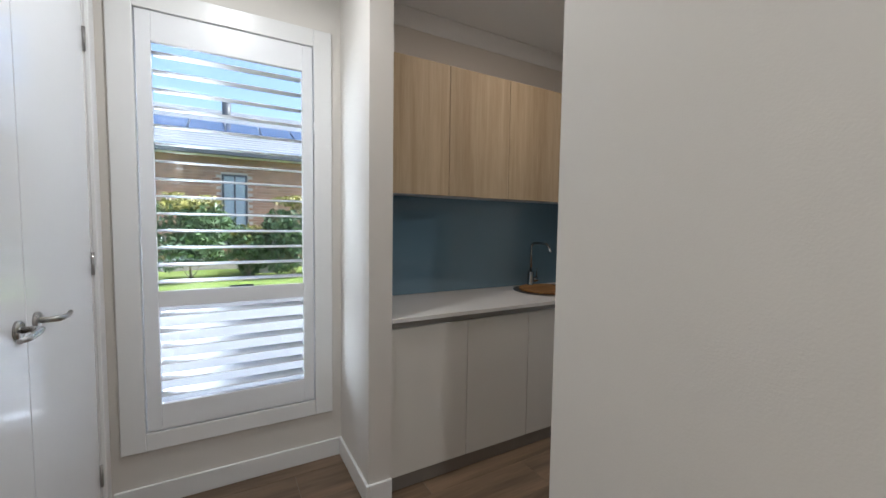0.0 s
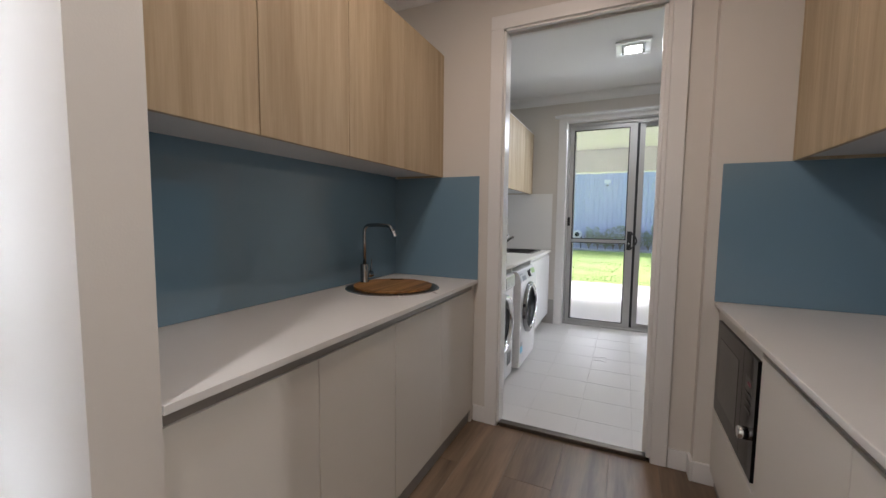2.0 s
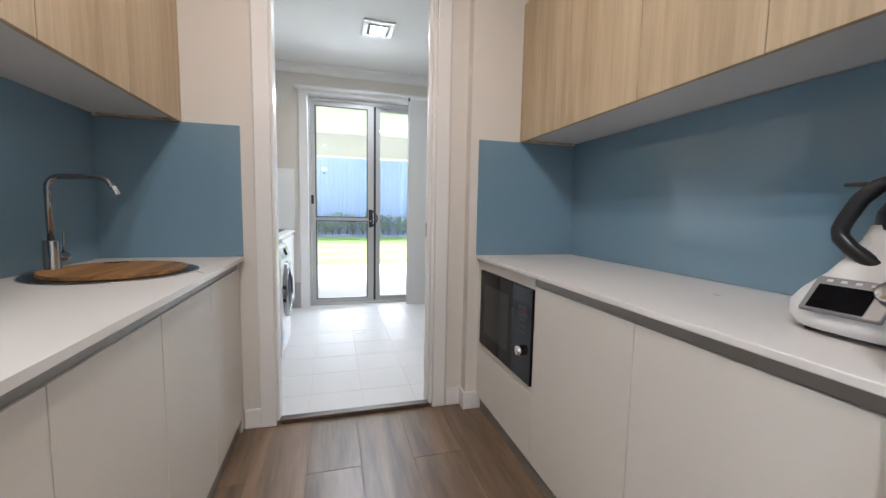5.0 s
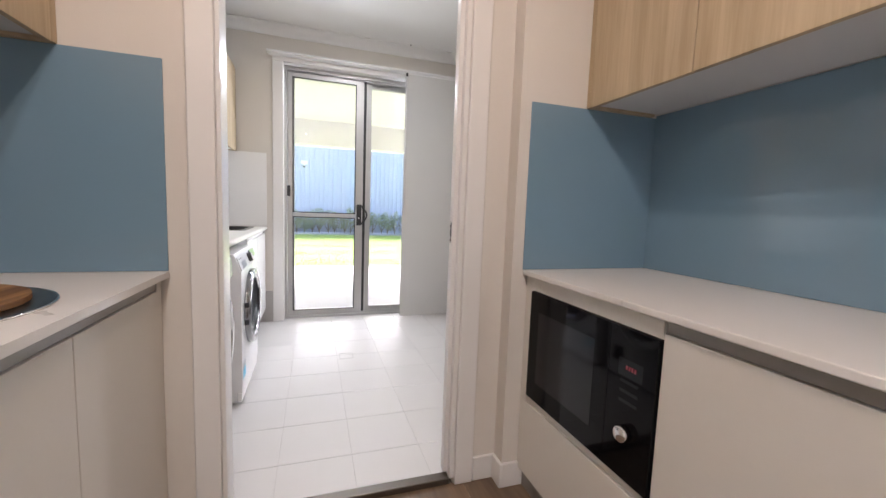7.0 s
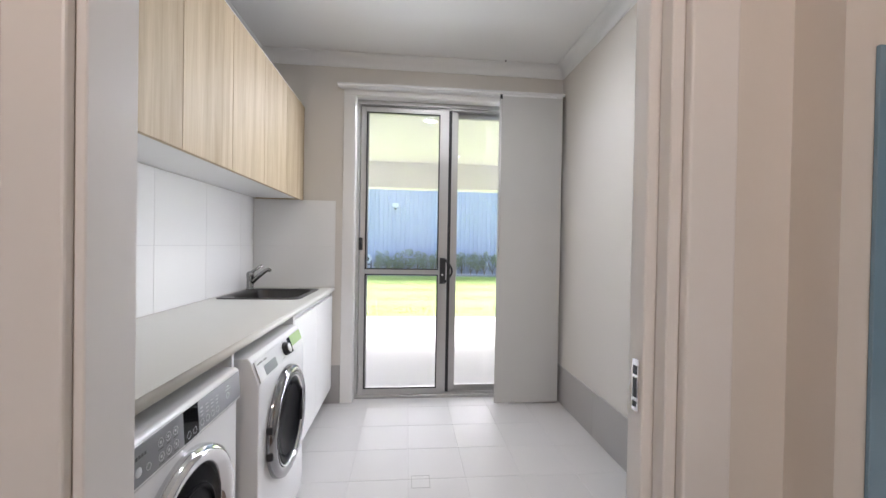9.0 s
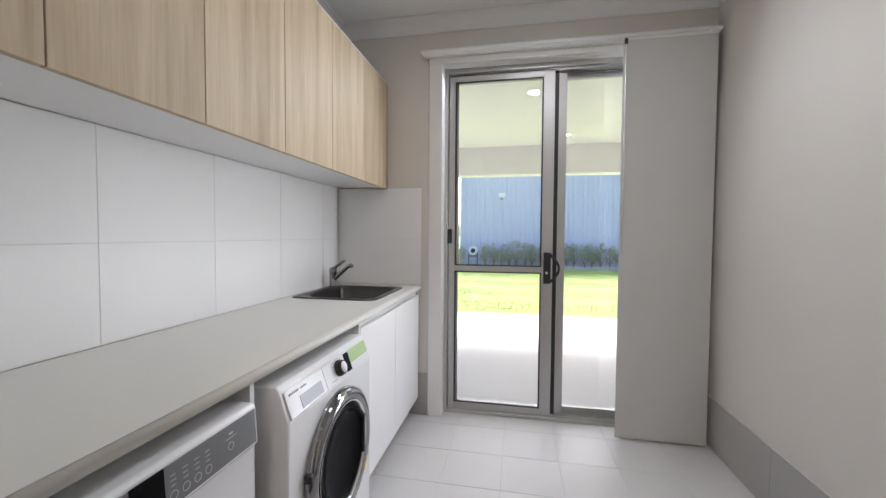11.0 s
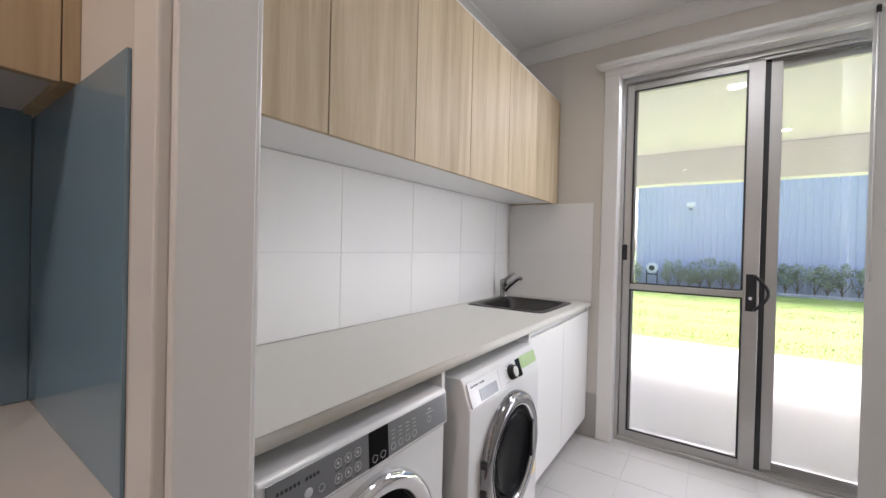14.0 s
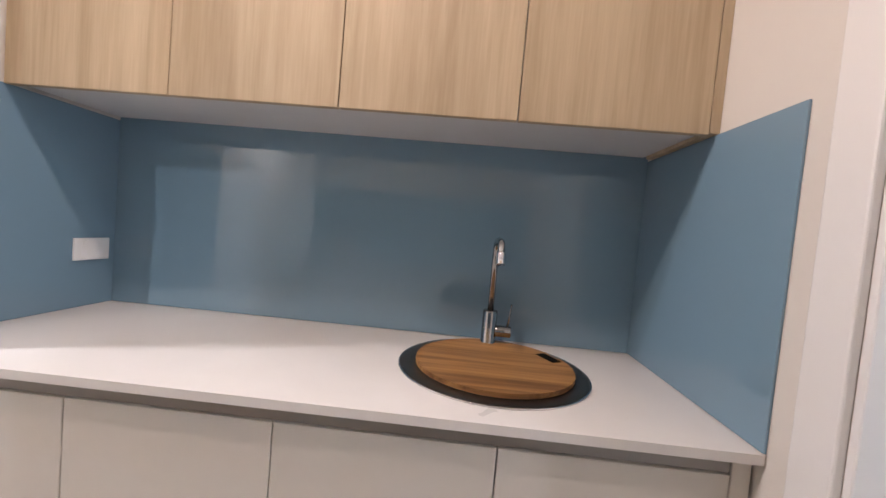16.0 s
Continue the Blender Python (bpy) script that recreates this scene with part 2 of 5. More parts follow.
STONE = material("pale_stone_top", (0.70, 0.68, 0.655), 0.30, vary=0.03, scale=8, fine=420, bump=0.02)
LTOP = material("matt_laminate_top", (0.67, 0.66, 0.61), 0.42, vary=0.02, scale=5, fine=300, bump=0.04, bump_scale=500)
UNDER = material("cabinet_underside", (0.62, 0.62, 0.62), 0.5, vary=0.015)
OAK = timber("oak_laminate", (0.36, 0.275, 0.168), (0.555, 0.452, 0.305), (9, 9, 0.42), 2.6, 0.60, 0.05, 0.45, 0.05)
PLANK = timber("timber_look_tile", (0.068, 0.043, 0.026), (0.265, 0.182, 0.115), (0.55, 6.0, 6.0), 1.9, 0.33, 0.08, 0.35, 0.12)
GROUTB = material("brown_grout", (0.20, 0.165, 0.13), 0.85, vary=0.1)
LTILE = material("light_grey_floor_tile", (0.62, 0.61, 0.60), 0.44, vary=0.015, scale=2.5, fine=160, bump=0.015, bump_scale=120, rough_vary=0.03, per_object=0.01)
GROUTL = material("grey_grout", (0.58, 0.57, 0.56), 0.85, vary=0.06)
SKIRTTILE = material("grey_skirting_tile", (0.40, 0.385, 0.37), 0.32, vary=0.03, scale=3, per_object=0.02)
WTILE = material("white_wall_tile", (0.81, 0.805, 0.79), 0.44, vary=0.01, scale=2, bump=0.02, bump_scale=40, rough_vary=0.0, per_object=0.008)
GROUTW = material("pale_grout", (0.72, 0.71, 0.70), 0.8, vary=0.04)
BLUE = material("blue_back_painted_glass", (0.178, 0.282, 0.368), 0.010, vary=0.01, scale=1, rough_vary=0.004, spec=0.7)
STEEL = material("brushed_steel", (0.36, 0.355, 0.35), 0.27, 1.0, vary=0.05, stretch=(40, 2, 2), rough_vary=0.1)
CHROME = material("chrome", (0.72, 0.72, 0.73), 0.10, 1.0, vary=0.02)
NICKEL = material("satin_nickel", (0.40, 0.385, 0.37), 0.28, 1.0, vary=0.04)
TAPMETAL = material("polished_tap_steel", (0.36, 0.355, 0.35), 0.13, 1.0, vary=0.03)
ALU = material("anodised_aluminium", (0.48, 0.475, 0.465), 0.42, 1.0, vary=0.04, stretch=(1, 1, 30))
CHANNEL = material("recessed_pull_channel", (0.30, 0.285, 0.265), 0.40, 0.5, vary=0.03)
BLACK = material("black_plastic", (0.016, 0.016, 0.018), 0.35, vary=0.1)
BGLASS = material("black_glass", (0.004, 0.004, 0.005), 0.05, vary=0.05, rough_vary=0.01, spec=0.12)
SCREEN = material("dark_display", (0.008, 0.009, 0.011), 0.12, vary=0.05, spec=0.3)
GREY = material("grey_fascia", (0.20, 0.205, 0.215), 0.30, 0.35, vary=0.03)
APPL = material("white_enamel", (0.76, 0.765, 0.77), 0.24, vary=0.008)
RUBBER = material("dark_rubber", (0.03, 0.03, 0.032), 0.6, vary=0.1)
DRUM = material("steel_drum", (0.14, 0.14, 0.145), 0.32, 1.0, vary=0.1)
INK = material("dark_print", (0.03, 0.03, 0.035), 0.5, vary=0.05)
PALEINK = material("pale_print", (0.55, 0.56, 0.58), 0.5, vary=0.05)
RED = material("red_print", (0.5, 0.06, 0.10), 0.5, vary=0.05)
YELLOW = material("yellow_label", (0.75, 0.62, 0.25), 0.5, vary=0.05)
SKYBLUE = material("blue_label", (0.10, 0.42, 0.62), 0.5, vary=0.05)
LIME = material("pale_green_film", (0.45, 0.60, 0.30), 0.25, vary=0.1, scale=9)
BOARD = timber("bamboo_board", (0.075, 0.026, 0.008), (0.50, 0.265, 0.082), (0.8, 18, 18), 2.0, 0.50, 0.0, 0.30, 0.06)
FABRIC = material("blockout_fabric", (0.58, 0.58, 0.565), 0.85, vary=0.02, scale=4, fine=700, bump=0.15, bump_scale=900)
WPLASTIC = material("white_plastic", (0.78, 0.78, 0.775), 0.3, vary=0.01)
CLEAR = glass_mat("clear_glass", (0.97, 0.985, 0.98))
DIFFUSER = glow_mat("lit_diffuser", (1.0, 0.95, 0.88), 2.5)
LAMPGLOW = glow_mat("lit_downlight", (1.0, 0.86, 0.70), 6.0)
LED = glow_mat("red_led_digits", (1.0, 0.05, 0.10), 0.015, (0.03, 0.004, 0.006))
CONCRETE = material("pale_concrete", (0.40, 0.39, 0.388), 0.8, vary=0.06, scale=0.9, fine=45, bump=0.2, bump_scale=120)
LAWN = material("lawn_soil_and_thatch", (0.20, 0.275, 0.05), 0.9, vary=0.3, scale=0.7, fine=14, bump=0.5, bump_scale=60)
GRASS = material("grass_blades", (0.20, 0.28, 0.05), 0.6, vary=0.28, scale=0.6, fine=9)
CLAD = material("blue_grey_steel_cladding", (0.52, 0.54, 0.66), 0.5, vary=0.03, scale=0.5)
RENDERW = material("white_rendered_beam", (0.72, 0.70, 0.68), 0.7, vary=0.02)
SOFFIT = material("cream_soffit_lining", (0.72, 0.71, 0.66), 0.8, vary=0.015)
LEAF = material("hedge_leaves", (0.34, 0.37, 0.24), 0.5, vary=0.45, scale=3, fine=11)
LEAFB = material("shrub_leaves", (0.10, 0.165, 0.065), 0.45, vary=0.5, scale=2, fine=9)
LEAFT = material("young_shrub_leaves", (0.26, 0.24, 0.05), 0.45, vary=0.3, scale=3, fine=9)
BARK = material("bark", (0.26, 0.21, 0.16), 0.85, vary=0.2, fine=40)
ROOFT = material("grey_roof_tile", (0.27, 0.28, 0.30), 0.6, vary=0.12, scale=2, fine=25)
SOLAR = material("solar_panel", (0.03, 0.05, 0.11), 0.12, vary=0.1)
FASCIA = material("dark_gutter", (0.07, 0.075, 0.085), 0.4, vary=0.05)
BRICK = material("brown_brick", (0.34, 0.205, 0.14), 0.85, vary=0.2, scale=4, fine=35, per_object=0.2)
MORTAR = material("mortar", (0.46, 0.42, 0.38), 0.9, vary=0.08)
DRIVE = material("grey_driveway_concrete", (0.27, 0.275, 0.285), 0.85, vary=0.08, scale=0.8, fine=40, bump=0.2, bump_scale=110)
ASPHALT = material("kerb_and_gutter", (0.20, 0.20, 0.205), 0.85, vary=0.12, fine=70)
GREENBIN = material("green_plastic", (0.03, 0.33, 0.12), 0.45, vary=0.05)

# ---- large structure ----
H = CEIL


def wall(name, boxes, mat=None):
    bm = bmesh.new()
    for x0, x1, y0, y1, z0, z1 in boxes:
        box(x0, x1, y0, y1, -0.14 if z0 == 0 else z0, z1, b=0.0, bm=bm)
    return structure(name, bm, mat or WALL, "plain wall painted a warm off-white", "wall")


WX0, WX1, WZ0, WZ1 = 1.615, 2.445, 0.335, 2.355
wall("wall_hall_north", [(1.37, WX0, 3.93, 4.16, 0, H), (WX1, 2.58, 3.93, 4.16, 0, H), (WX0, WX1, 3.93, 4.16, 0, WZ0), (WX0, WX1, 3.93, 4.16, WZ1, H)])
wall("wall_stub", [(2.58, 2.70, 3.42, 4.16, 0, H)])
wall("wall_pantry_north", [(2.70, 4.56, 4.03, 4.16, 0, H)])
FD0, FD1, FDZ = 2.49, 3.81, 2.36
wall("wall_hall_west", [(1.37, 1.49, -2.0, FD0, 0, H), (1.37, 1.49, FD1, 3.93, 0, H), (1.37, 1.49, FD0, FD1, FDZ, H)])
wall("wall_hall_east", [(2.58, 2.70, -2.0, 2.222, 0, H)])
wall("wall_hall_south", [(1.37, 2.70, -2.12, -2.0, 0, H)])
wall("wall_pantry_south", [(2.70, 4.56, 1.44, 1.56, 0, H)])
DY0, DY1, DZ = 2.4095, 3.2755, 2.4055
LX = 4.656
wall("wall_pantry_east", [(4.56, LX, 1.44, DY0, 0, H), (4.56, LX, DY1, 4.16, 0, H), (4.56, LX, DY0, DY1, DZ, H)])
wall("wall_nib", [(4.487, 4.56, 1.56, 2.225, 0, H)])
SY0, SY1, SZ = 1.745, 3.262, 2.445
wall("wall_laundry_north", [(LX, 7.13, 4.03, 4.16, 0, H)])
wall("wall_laundry_south", [(LX, 7.13, 1.44, 1.565, 0, H)])
wall("wall_laundry_east", [(7.13, 7.36, 1.44, SY0, 0, H), (7.13, 7.36, SY1, 4.16, 0, H), (7.13, 7.36, SY0, SY1, SZ, H)])
structure("ceiling", box(1.37, 7.36, -2.12, 4.16, H, H + 0.1, 0), CEILING, "smooth white plasterboard ceiling", "ceiling")
structure("slab", box(1.37, 7.36, -2.12, 4.16, -0.15, -0.030, 0), GROUTB, "slab under the floor tiles", "floor")


def cove(name, p, q, inward):
    """A cove cornice along a wall from p to q; inward points into the room."""
    prof = [(0, 0), (0, -0.085), (0.006, -0.085), (0.010, -0.078)]
    prof += [(0.080 - 0.070 * cos(a), -0.078 + 0.070 * sin(a)) for a in [pi / 2 * k / 8 for k in range(1, 8)]]
    prof += [(0.080, -0.008), (0.087, -0.006), (0.087, 0)]
    if p[0] == q[0]:
        bm = extrude([(p[0] + inward * u, H - 0.0005 + v) for u, v in prof], "y", p[1], q[1])
    else:
        bm = extrude([(p[1] + inward * u, H - 0.0005 + v) for u, v in prof], "x", p[0], q[0])
    structure(name, bm, CEILING, "white cove cornice", "cornice")


cove("cornice_pantry_north", (2.70, 4.03), (4.56, 4.03), -1)
cove("cornice_pantry_east", (4.56, 2.225), (4.56, 4.03), -1)
cove("cornice_pantry_nib", (4.487, 1.56), (4.487, 2.225), -1)
cove("cornice_pantry_south", (2.70, 1.56), (4.487, 1.56), 1)
cove("cornice_hall_north", (1.49, 3.93), (2.58, 3.93), -1)
cove("cornice_hall_west", (1.49, -2.0), (1.49, 3.93), 1)
cove("cornice_hall_east", (2.58, -2.0), (2.58, 2.222), -1)
cove("cornice_stub", (2.58, 3.42), (2.58, 3.93), -1)
cove("cornice_laundry_north", (LX, 4.03), (7.13, 4.03), -1)
cove("cornice_laundry_south", (LX, 1.565), (7.13, 1.565), 1)
cove("cornice_laundry_east", (7.13, 1.565), (7.13, 4.03), -1)
cove("cornice_laundry_west", (LX, 1.565), (LX, 4.03), 1)


def skirt(name, x0, x1, y0, y1):
    bm = box(x0, x1, y0, y1, FZ, 0.083, 0.004, 2)
    structure(name, bm, TRIM, "white painted skirting board", "skirting")


skirt("baseboard_hall_north", 1.505, 2.565, 3.915, 3.93)
skirt("baseboard_stub", 2.565, 2.58, 3.405, 3.93)
skirt("baseboard_stub_end", 2.58, 2.70, 3.405, 3.42)
skirt("baseboard_hall_west", 1.49, 1.505, -2.0, FD0 - 0.075)
skirt("baseboard_hall_east", 2.565, 2.58, -2.0, 2.237)
skirt("baseboard_east_end", 2.58, 2.70, 2.222, 2.237)
skirt("baseboard_door_left", 4.545, 4.56, 3.352, 3.43)
skirt("baseboard_door_right", 4.545, 4.56, 2.24, 2.328)
skirt("baseboard_nib_side", 4.472, 4.56, 2.225, 2.24)
skirt("baseboard_nib", 4.472, 4.487, 2.13, 2.225)


def architrave(prefix, axis, face, out, a0, a1, top, width=0.07, thick=0.018, bottom=0.0):
    """Three mitred-looking boards round an opening a0..a1 in a wall; out: the way they stand proud."""
    f0, f1 = sorted((face, face + out * thick))
    for k, (u0, u1, z0, z1) in enumerate(((a0 - width, a0, bottom, top), (a1, a1 + width, bottom, top), (a0 - width, a1 + width, top, top + width))):
        bm = box(f0, f1, u0, u1, z0, z1, 0.004, 2) if axis == "x" else box(u0, u1, f0, f1, z0, z1, 0.004, 2)
        structure("%s_architrave" % prefix, bm, TRIM, "white painted architrave", "architrave")


architrave("pantry_door", "x", 4.56, -1, 2.410, 3.275, 2.400, 0.078, bottom=FZ)
architrave("laundry_door", "x", LX, 1, 2.410, 3.275, 2.400, 0.078)
architrave("slider", "x", 7.13, -1, 1.755, 3.252, 2.435, 0.094)
architrave("double_door", "x", 1.49, 1, FD0 + 0.012, FD1 - 0.012, FDZ - 0.012, 0.075, bottom=FZ)

# jamb linings of the laundry doorway, with a slot for the pocket door on one side
bm = box(4.5575, LX + 0.002, 3.260, 3.275, 0.0, 2.388, 0.002)
box(4.5575, 4.586, 2.410, 2.430, 0.0, 2.388, 0.002, bm=bm)
box(4.628, LX + 0.002, 2.410, 2.430, 0.0, 2.388, 0.002, bm=bm)
box(4.5575, 4.586, 2.430, 3.260, 2.388, 2.405, 0.002, bm=bm)
box(4.628, LX + 0.002, 2.430, 3.260, 2.388, 2.405, 0.002, bm=bm)
structure("laundry_door_jamb", bm, TRIM, "white door lining with a slot for a pocket door", "door frame")
pocket = thing("door_3", (4.607, 2.43, 0), "white pocket sliding door pushed into its cavity", "door", kind="structure")
part("leaf", box(4.5885, 4.6255, 2.4115, 2.4470, 0.012, 2.386, 0.002), TRIM, pocket)
latch = part("latch_plate", box(4.598, 4.616, 2.4470, 2.4490, 0.995, 1.082, 0.0008), CHROME, pocket, "chrome edge latch plate")
for z0, z1 in ((1.057, 1.071), (1.019, 1.051), (1.003, 1.012)):
    part("latch_slot", box(4.602, 4.612, 2.4490, 2.4497, z0, z1, 0), BLACK, latch)
structure("threshold", box(4.556, 4.604, 2.429, 3.257, -0.029, 0.003, 0.003), material("dark_metal_strip", (0.10, 0.085, 0.07), 0.4, 0.7), "dark metal threshold strip between two floors", "threshold")


# ---- window with shutters ----
def window():
    w = thing("window_1", (2.03, 3.93, WZ0), "tall white window with open plantation shutters", "window", kind="structure")
    for name, b6 in (("architrave", (1.535, 1.633, 3.912, 3.93, 0.258, 2.44)), ("architrave", (2.427, 2.525, 3.912, 3.93, 0.258, 2.44)),
                     ("architrave", (1.633, 2.427, 3.912, 3.93, 2.346, 2.44)), ("architrave", (1.633, 2.427, 3.912, 3.93, 0.258, 0.346))):
        part(name, box(*b6, b=0.004, seg=2), TRIM, w)
    fr = bmesh.new()
    for b6 in ((WX0, 1.634, 3.93, 4.02, WZ0, WZ1), (2.426, WX1, 3.93, 4.02, WZ0, WZ1), (1.634, 2.426, 3.93, 4.02, WZ0, 0.347), (1.634, 2.426, 3.93, 4.02, 2.345, WZ1)):
        box(*b6, b=0.002, bm=fr)
    part("shutter_frame", fr, SHUTTER, w)
    panel = bmesh.new()
    y0, y1 = 3.914, 3.944
    for b6 in ((1.640, 1.698, y0, y1, 0.353, 2.339), (2.366, 2.420, y0, y1, 0.353, 2.339), (1.698, 2.366, y0, y1, 2.205, 2.339),
               (1.698, 2.366, y0, y1, 0.957, 1.035), (1.698, 2.366, y0, y1, 0.353, 0.480)):
        box(*b6, b=0.003, seg=2, bm=panel)
    sp = part("shutter_panel", panel, SHUTTER, w)
    blade = bmesh.new()
    prof = [(0.0445 * cos(a), 0.0055 * sin(a)) for a in [2 * pi * k / 14 for k in range(14)]]
    tilt = radians(4)
    prof = [(u * cos(tilt) - v * sin(tilt), u * sin(tilt) + v * cos(tilt)) for u, v in prof]
    extrude(prof, "x", 1.700, 2.364, bm=blade)
    for f in blade.faces:
        f.smooth = len(f.verts) == 4
    me = bpy.data.meshes.new("louvre")
    blade.to_mesh(me)
    blade.free()
    me.materials.append(SHUTTER)
    for z0, z1, n in ((1.035, 2.205, 14), (0.480, 0.957, 6)):
        for k in range(n):
            ob = new("louvre", me)
            ob.parent = sp
            ob.location = (0, 3.955, z0 + (z1 - z0) * (k + 0.5) / n)
    part("tilt_rod", box(2.3585, 2.3615, 3.9085, 3.9115, 1.10, 2.15, 0.0005), SHUTTER, sp)
    for z in (0.75, 1.9):
        part("hinge", cyl((2.4265, 3.911, z - 0.035), (2.4265, 3.911, z + 0.035), 0.004, n=10), SHUTTER, w)
    fr = bmesh.new()
    for b6 in ((WX0, 1.665, 4.06, 4.12, WZ0, WZ1), (2.395, WX1, 4.06, 4.12, WZ0, WZ1), (1.665, 2.395, 4.06, 4.12, WZ0, 0.39), (1.665, 2.395, 4.06, 4.12, 2.30, WZ1), (1.665, 2.395, 4.06, 4.12, 0.955, 1.005)):
        box(*b6, b=0.002, bm=fr)
    part("window_frame", fr, ALU, w, "aluminium outer frame")
    for z0, z1 in ((0.39, 0.955), (1.005, 2.30)):
        pane = part("pane", box(1.665, 2.395, 4.088, 4.093, z0, z1, 0), CLEAR, w)
        pane.visible_shadow = False
    win_handle = box(2.00, 2.12, 4.035, 4.060, 1.012, 1.028, 0.004)
    part("window_latch", win_handle, BLACK, w, "black window winder")


window()


# ---- double door in the hall ----
def double_door():
    d = thing("door_1", (1.48, 3.15, 0), "closed pair of flush white doors with lever handles", "door", kind="structure")
    jam = bmesh.new()
    for b6 in ((1.37, 1.49, FD0, FD0 + 0.018, FZ, FDZ), (1.37, 1.49, FD1 - 0.018, FD1, FZ, FDZ), (1.37, 1.49, FD0 + 0.018, FD1 - 0.018, FDZ - 0.018, FDZ)):
        box(*b6, b=0.002, bm=jam)
    part("door_frame", jam, TRIM, d)
    for y0, y1, s in ((FD0 + 0.021, 3.1485, -1), (3.1515, FD1 - 0.021, 1)):
        lf = part("leaf", box(1.449, 1.487, y0, y1, FZ + 0.010, FDZ - 0.021, 0.002), DOORWHITE, d)
        yc = 3.15 + s * 0.062
        rose = lathe([(0.0, 0.0), (0.0265, 0.0), (0.0265, 0.007), (0.022, 0.011), (0.0, 0.011)], (0, 0, 0), "z", 28)
        bmesh.ops.transform(rose, matrix=Matrix.Translation((1.487, yc, 1.075)) @ Matrix.Rotation(pi / 2, 4, "Y"), verts=rose.verts)
        part("handle", rose, NICKEL, lf, "satin nickel lever handle")
        part("handle_lever", tube([(1.495, yc, 1.075), (1.525, yc, 1.075), (1.537, yc + s * 0.008, 1.075), (1.540, yc + s * 0.03, 1.074), (1.538, yc + s * 0.085, 1.070), (1.533, yc + s * 0.125, 1.072)], [0.009, 0.009, 0.0095, 0.009, 0.008, 0.0065], 12), NICKEL, lf, "satin nickel lever handle")
        yh = FD0 + 0.020 if s < 0 else FD1 - 0.020
        for z in (0.255, 1.19, 2.115):
            part("hinge", cyl((1.492, yh, z - 0.048), (1.492, yh, z + 0.048), 0.0065, n=10), NICKEL, d, "satin nickel butt hinge")


double_door()


# ---- sliding glass door ----
def slider():
    d = thing("door_2", (7.25, 2.5, 0), "closed aluminium sliding glass door with a screen door", "sliding door", kind="structure")
    fr = bmesh.new()
    for b6 in ((7.20, 7.33, SY0, SY0 + 0.04, 0, SZ), (7.20, 7.33, SY1 - 0.035, SY1, 0, SZ), (7.20, 7.33, SY0 + 0.04, SY1 - 0.035, SZ - 0.045, SZ), (7.20, 7.33, SY0 + 0.04, SY1 - 0.035, -0.01, 0.022)):
        box(*b6, b=0.002, bm=fr)
    for x in (7.215, 7.245, 7.285):
        box(x, x + 0.006, SY0 + 0.04, SY1 - 0.035, 0.022, 0.034, 0.001, bm=fr)
        box(x, x + 0.006, SY0 + 0.04, SY1 - 0.035, SZ - 0.062, SZ - 0.045, 0.001, bm=fr)
    part("door_frame", fr, ALU, d, "silver aluminium door frame")
    rev = bmesh.new()
    for b6 in ((7.13, 7.20, SY0, SY0 + 0.012, 0, SZ), (7.13, 7.20, SY1 - 0.012, SY1, 0, SZ), (7.13, 7.20, SY0 + 0.012, SY1 - 0.012, SZ - 0.012, SZ)):
        box(*b6, b=0.001, bm=rev)
    part("reveal", rev, TRIM, d, "white timber reveal")

    def sash(y0, y1, x0, x1, ws, name, mid=None, label="", wide=0.0):
        s = bmesh.new()
        z0, z1 = 0.030, SZ - 0.050
        wr = wide or ws
        box(x0, x1, y0, y0 + wr, z0, z1, 0.002, bm=s)
        box(x0, x1, y1 - ws, y1, z0, z1, 0.002, bm=s)
        box(x0, x1, y0 + wr, y1 - ws, z0, z0 + 0.045, 0.002, bm=s)
        box(x0, x1, y0 + wr, y1 - ws, z1 - 0.050, z1, 0.002, bm=s)
        if mid:
            box(x0 + 0.004, x1 - 0.004, y0 + wr, y1 - ws, mid - 0.019, mid + 0.019, 0.002, bm=s)
        p = part(name, s, ALU, d, label)
        return p, (y0 + wr, y1 - ws, z0 + 0.045, z1 - 0.050)

    active, g = sash(2.420, 3.222, 7.250, 7.280, 0.062, "sash", None, "silver sliding sash")
    pane = part("pane", box(7.262, 7.267, *g, b=0), CLEAR, active)
    pane.visible_shadow = False
    fixed, g = sash(SY0 + 0.042, 2.520, 7.290, 7.320, 0.055, "sash", None, "silver fixed sash")
    pane = part("pane", box(7.302, 7.307, *g, b=0), CLEAR, fixed)
    pane.visible_shadow = False
    screen, g = sash(2.502, 3.222, 7.215, 7.238, 0.045, "screen_door", 1.040, "silver screen door with a middle rail", 0.074)
    y0, y1, z0, z1 = g
    bead = bmesh.new()
    for a0, a1 in ((z0, 1.021), (1.059, z1)):
        for b6 in ((7.212, 7.216, y0, y0 + 0.010, a0, a1), (7.212, 7.216, y1 - 0.010, y1, a0, a1), (7.212, 7.216, y0 + 0.010, y1 - 0.010, a0, a0 + 0.009), (7.212, 7.216, y0 + 0.010, y1 - 0.010, a1 - 0.009, a1)):
            box(*b6, b=0.0006, bm=bead)
    part("glazing_bead", bead, BLACK, screen, "black glazing spline")
    part("interlock", box(7.2385, 7.2495, 2.474, 2.500, 0.035, SZ - 0.055, 0.001), BLACK, d, "black weather strip")
    part("lock", box(7.196, 7.217, 3.196, 3.226, 1.215, 1.318, 0.005, 2), BLACK, screen, "black side latch")
    hb = box(7.206, 7.216, 2.513, 2.562, 0.945, 1.160, 0.004, 2)
    part("handle_plate", hb, BLACK, screen, "black handle plate")
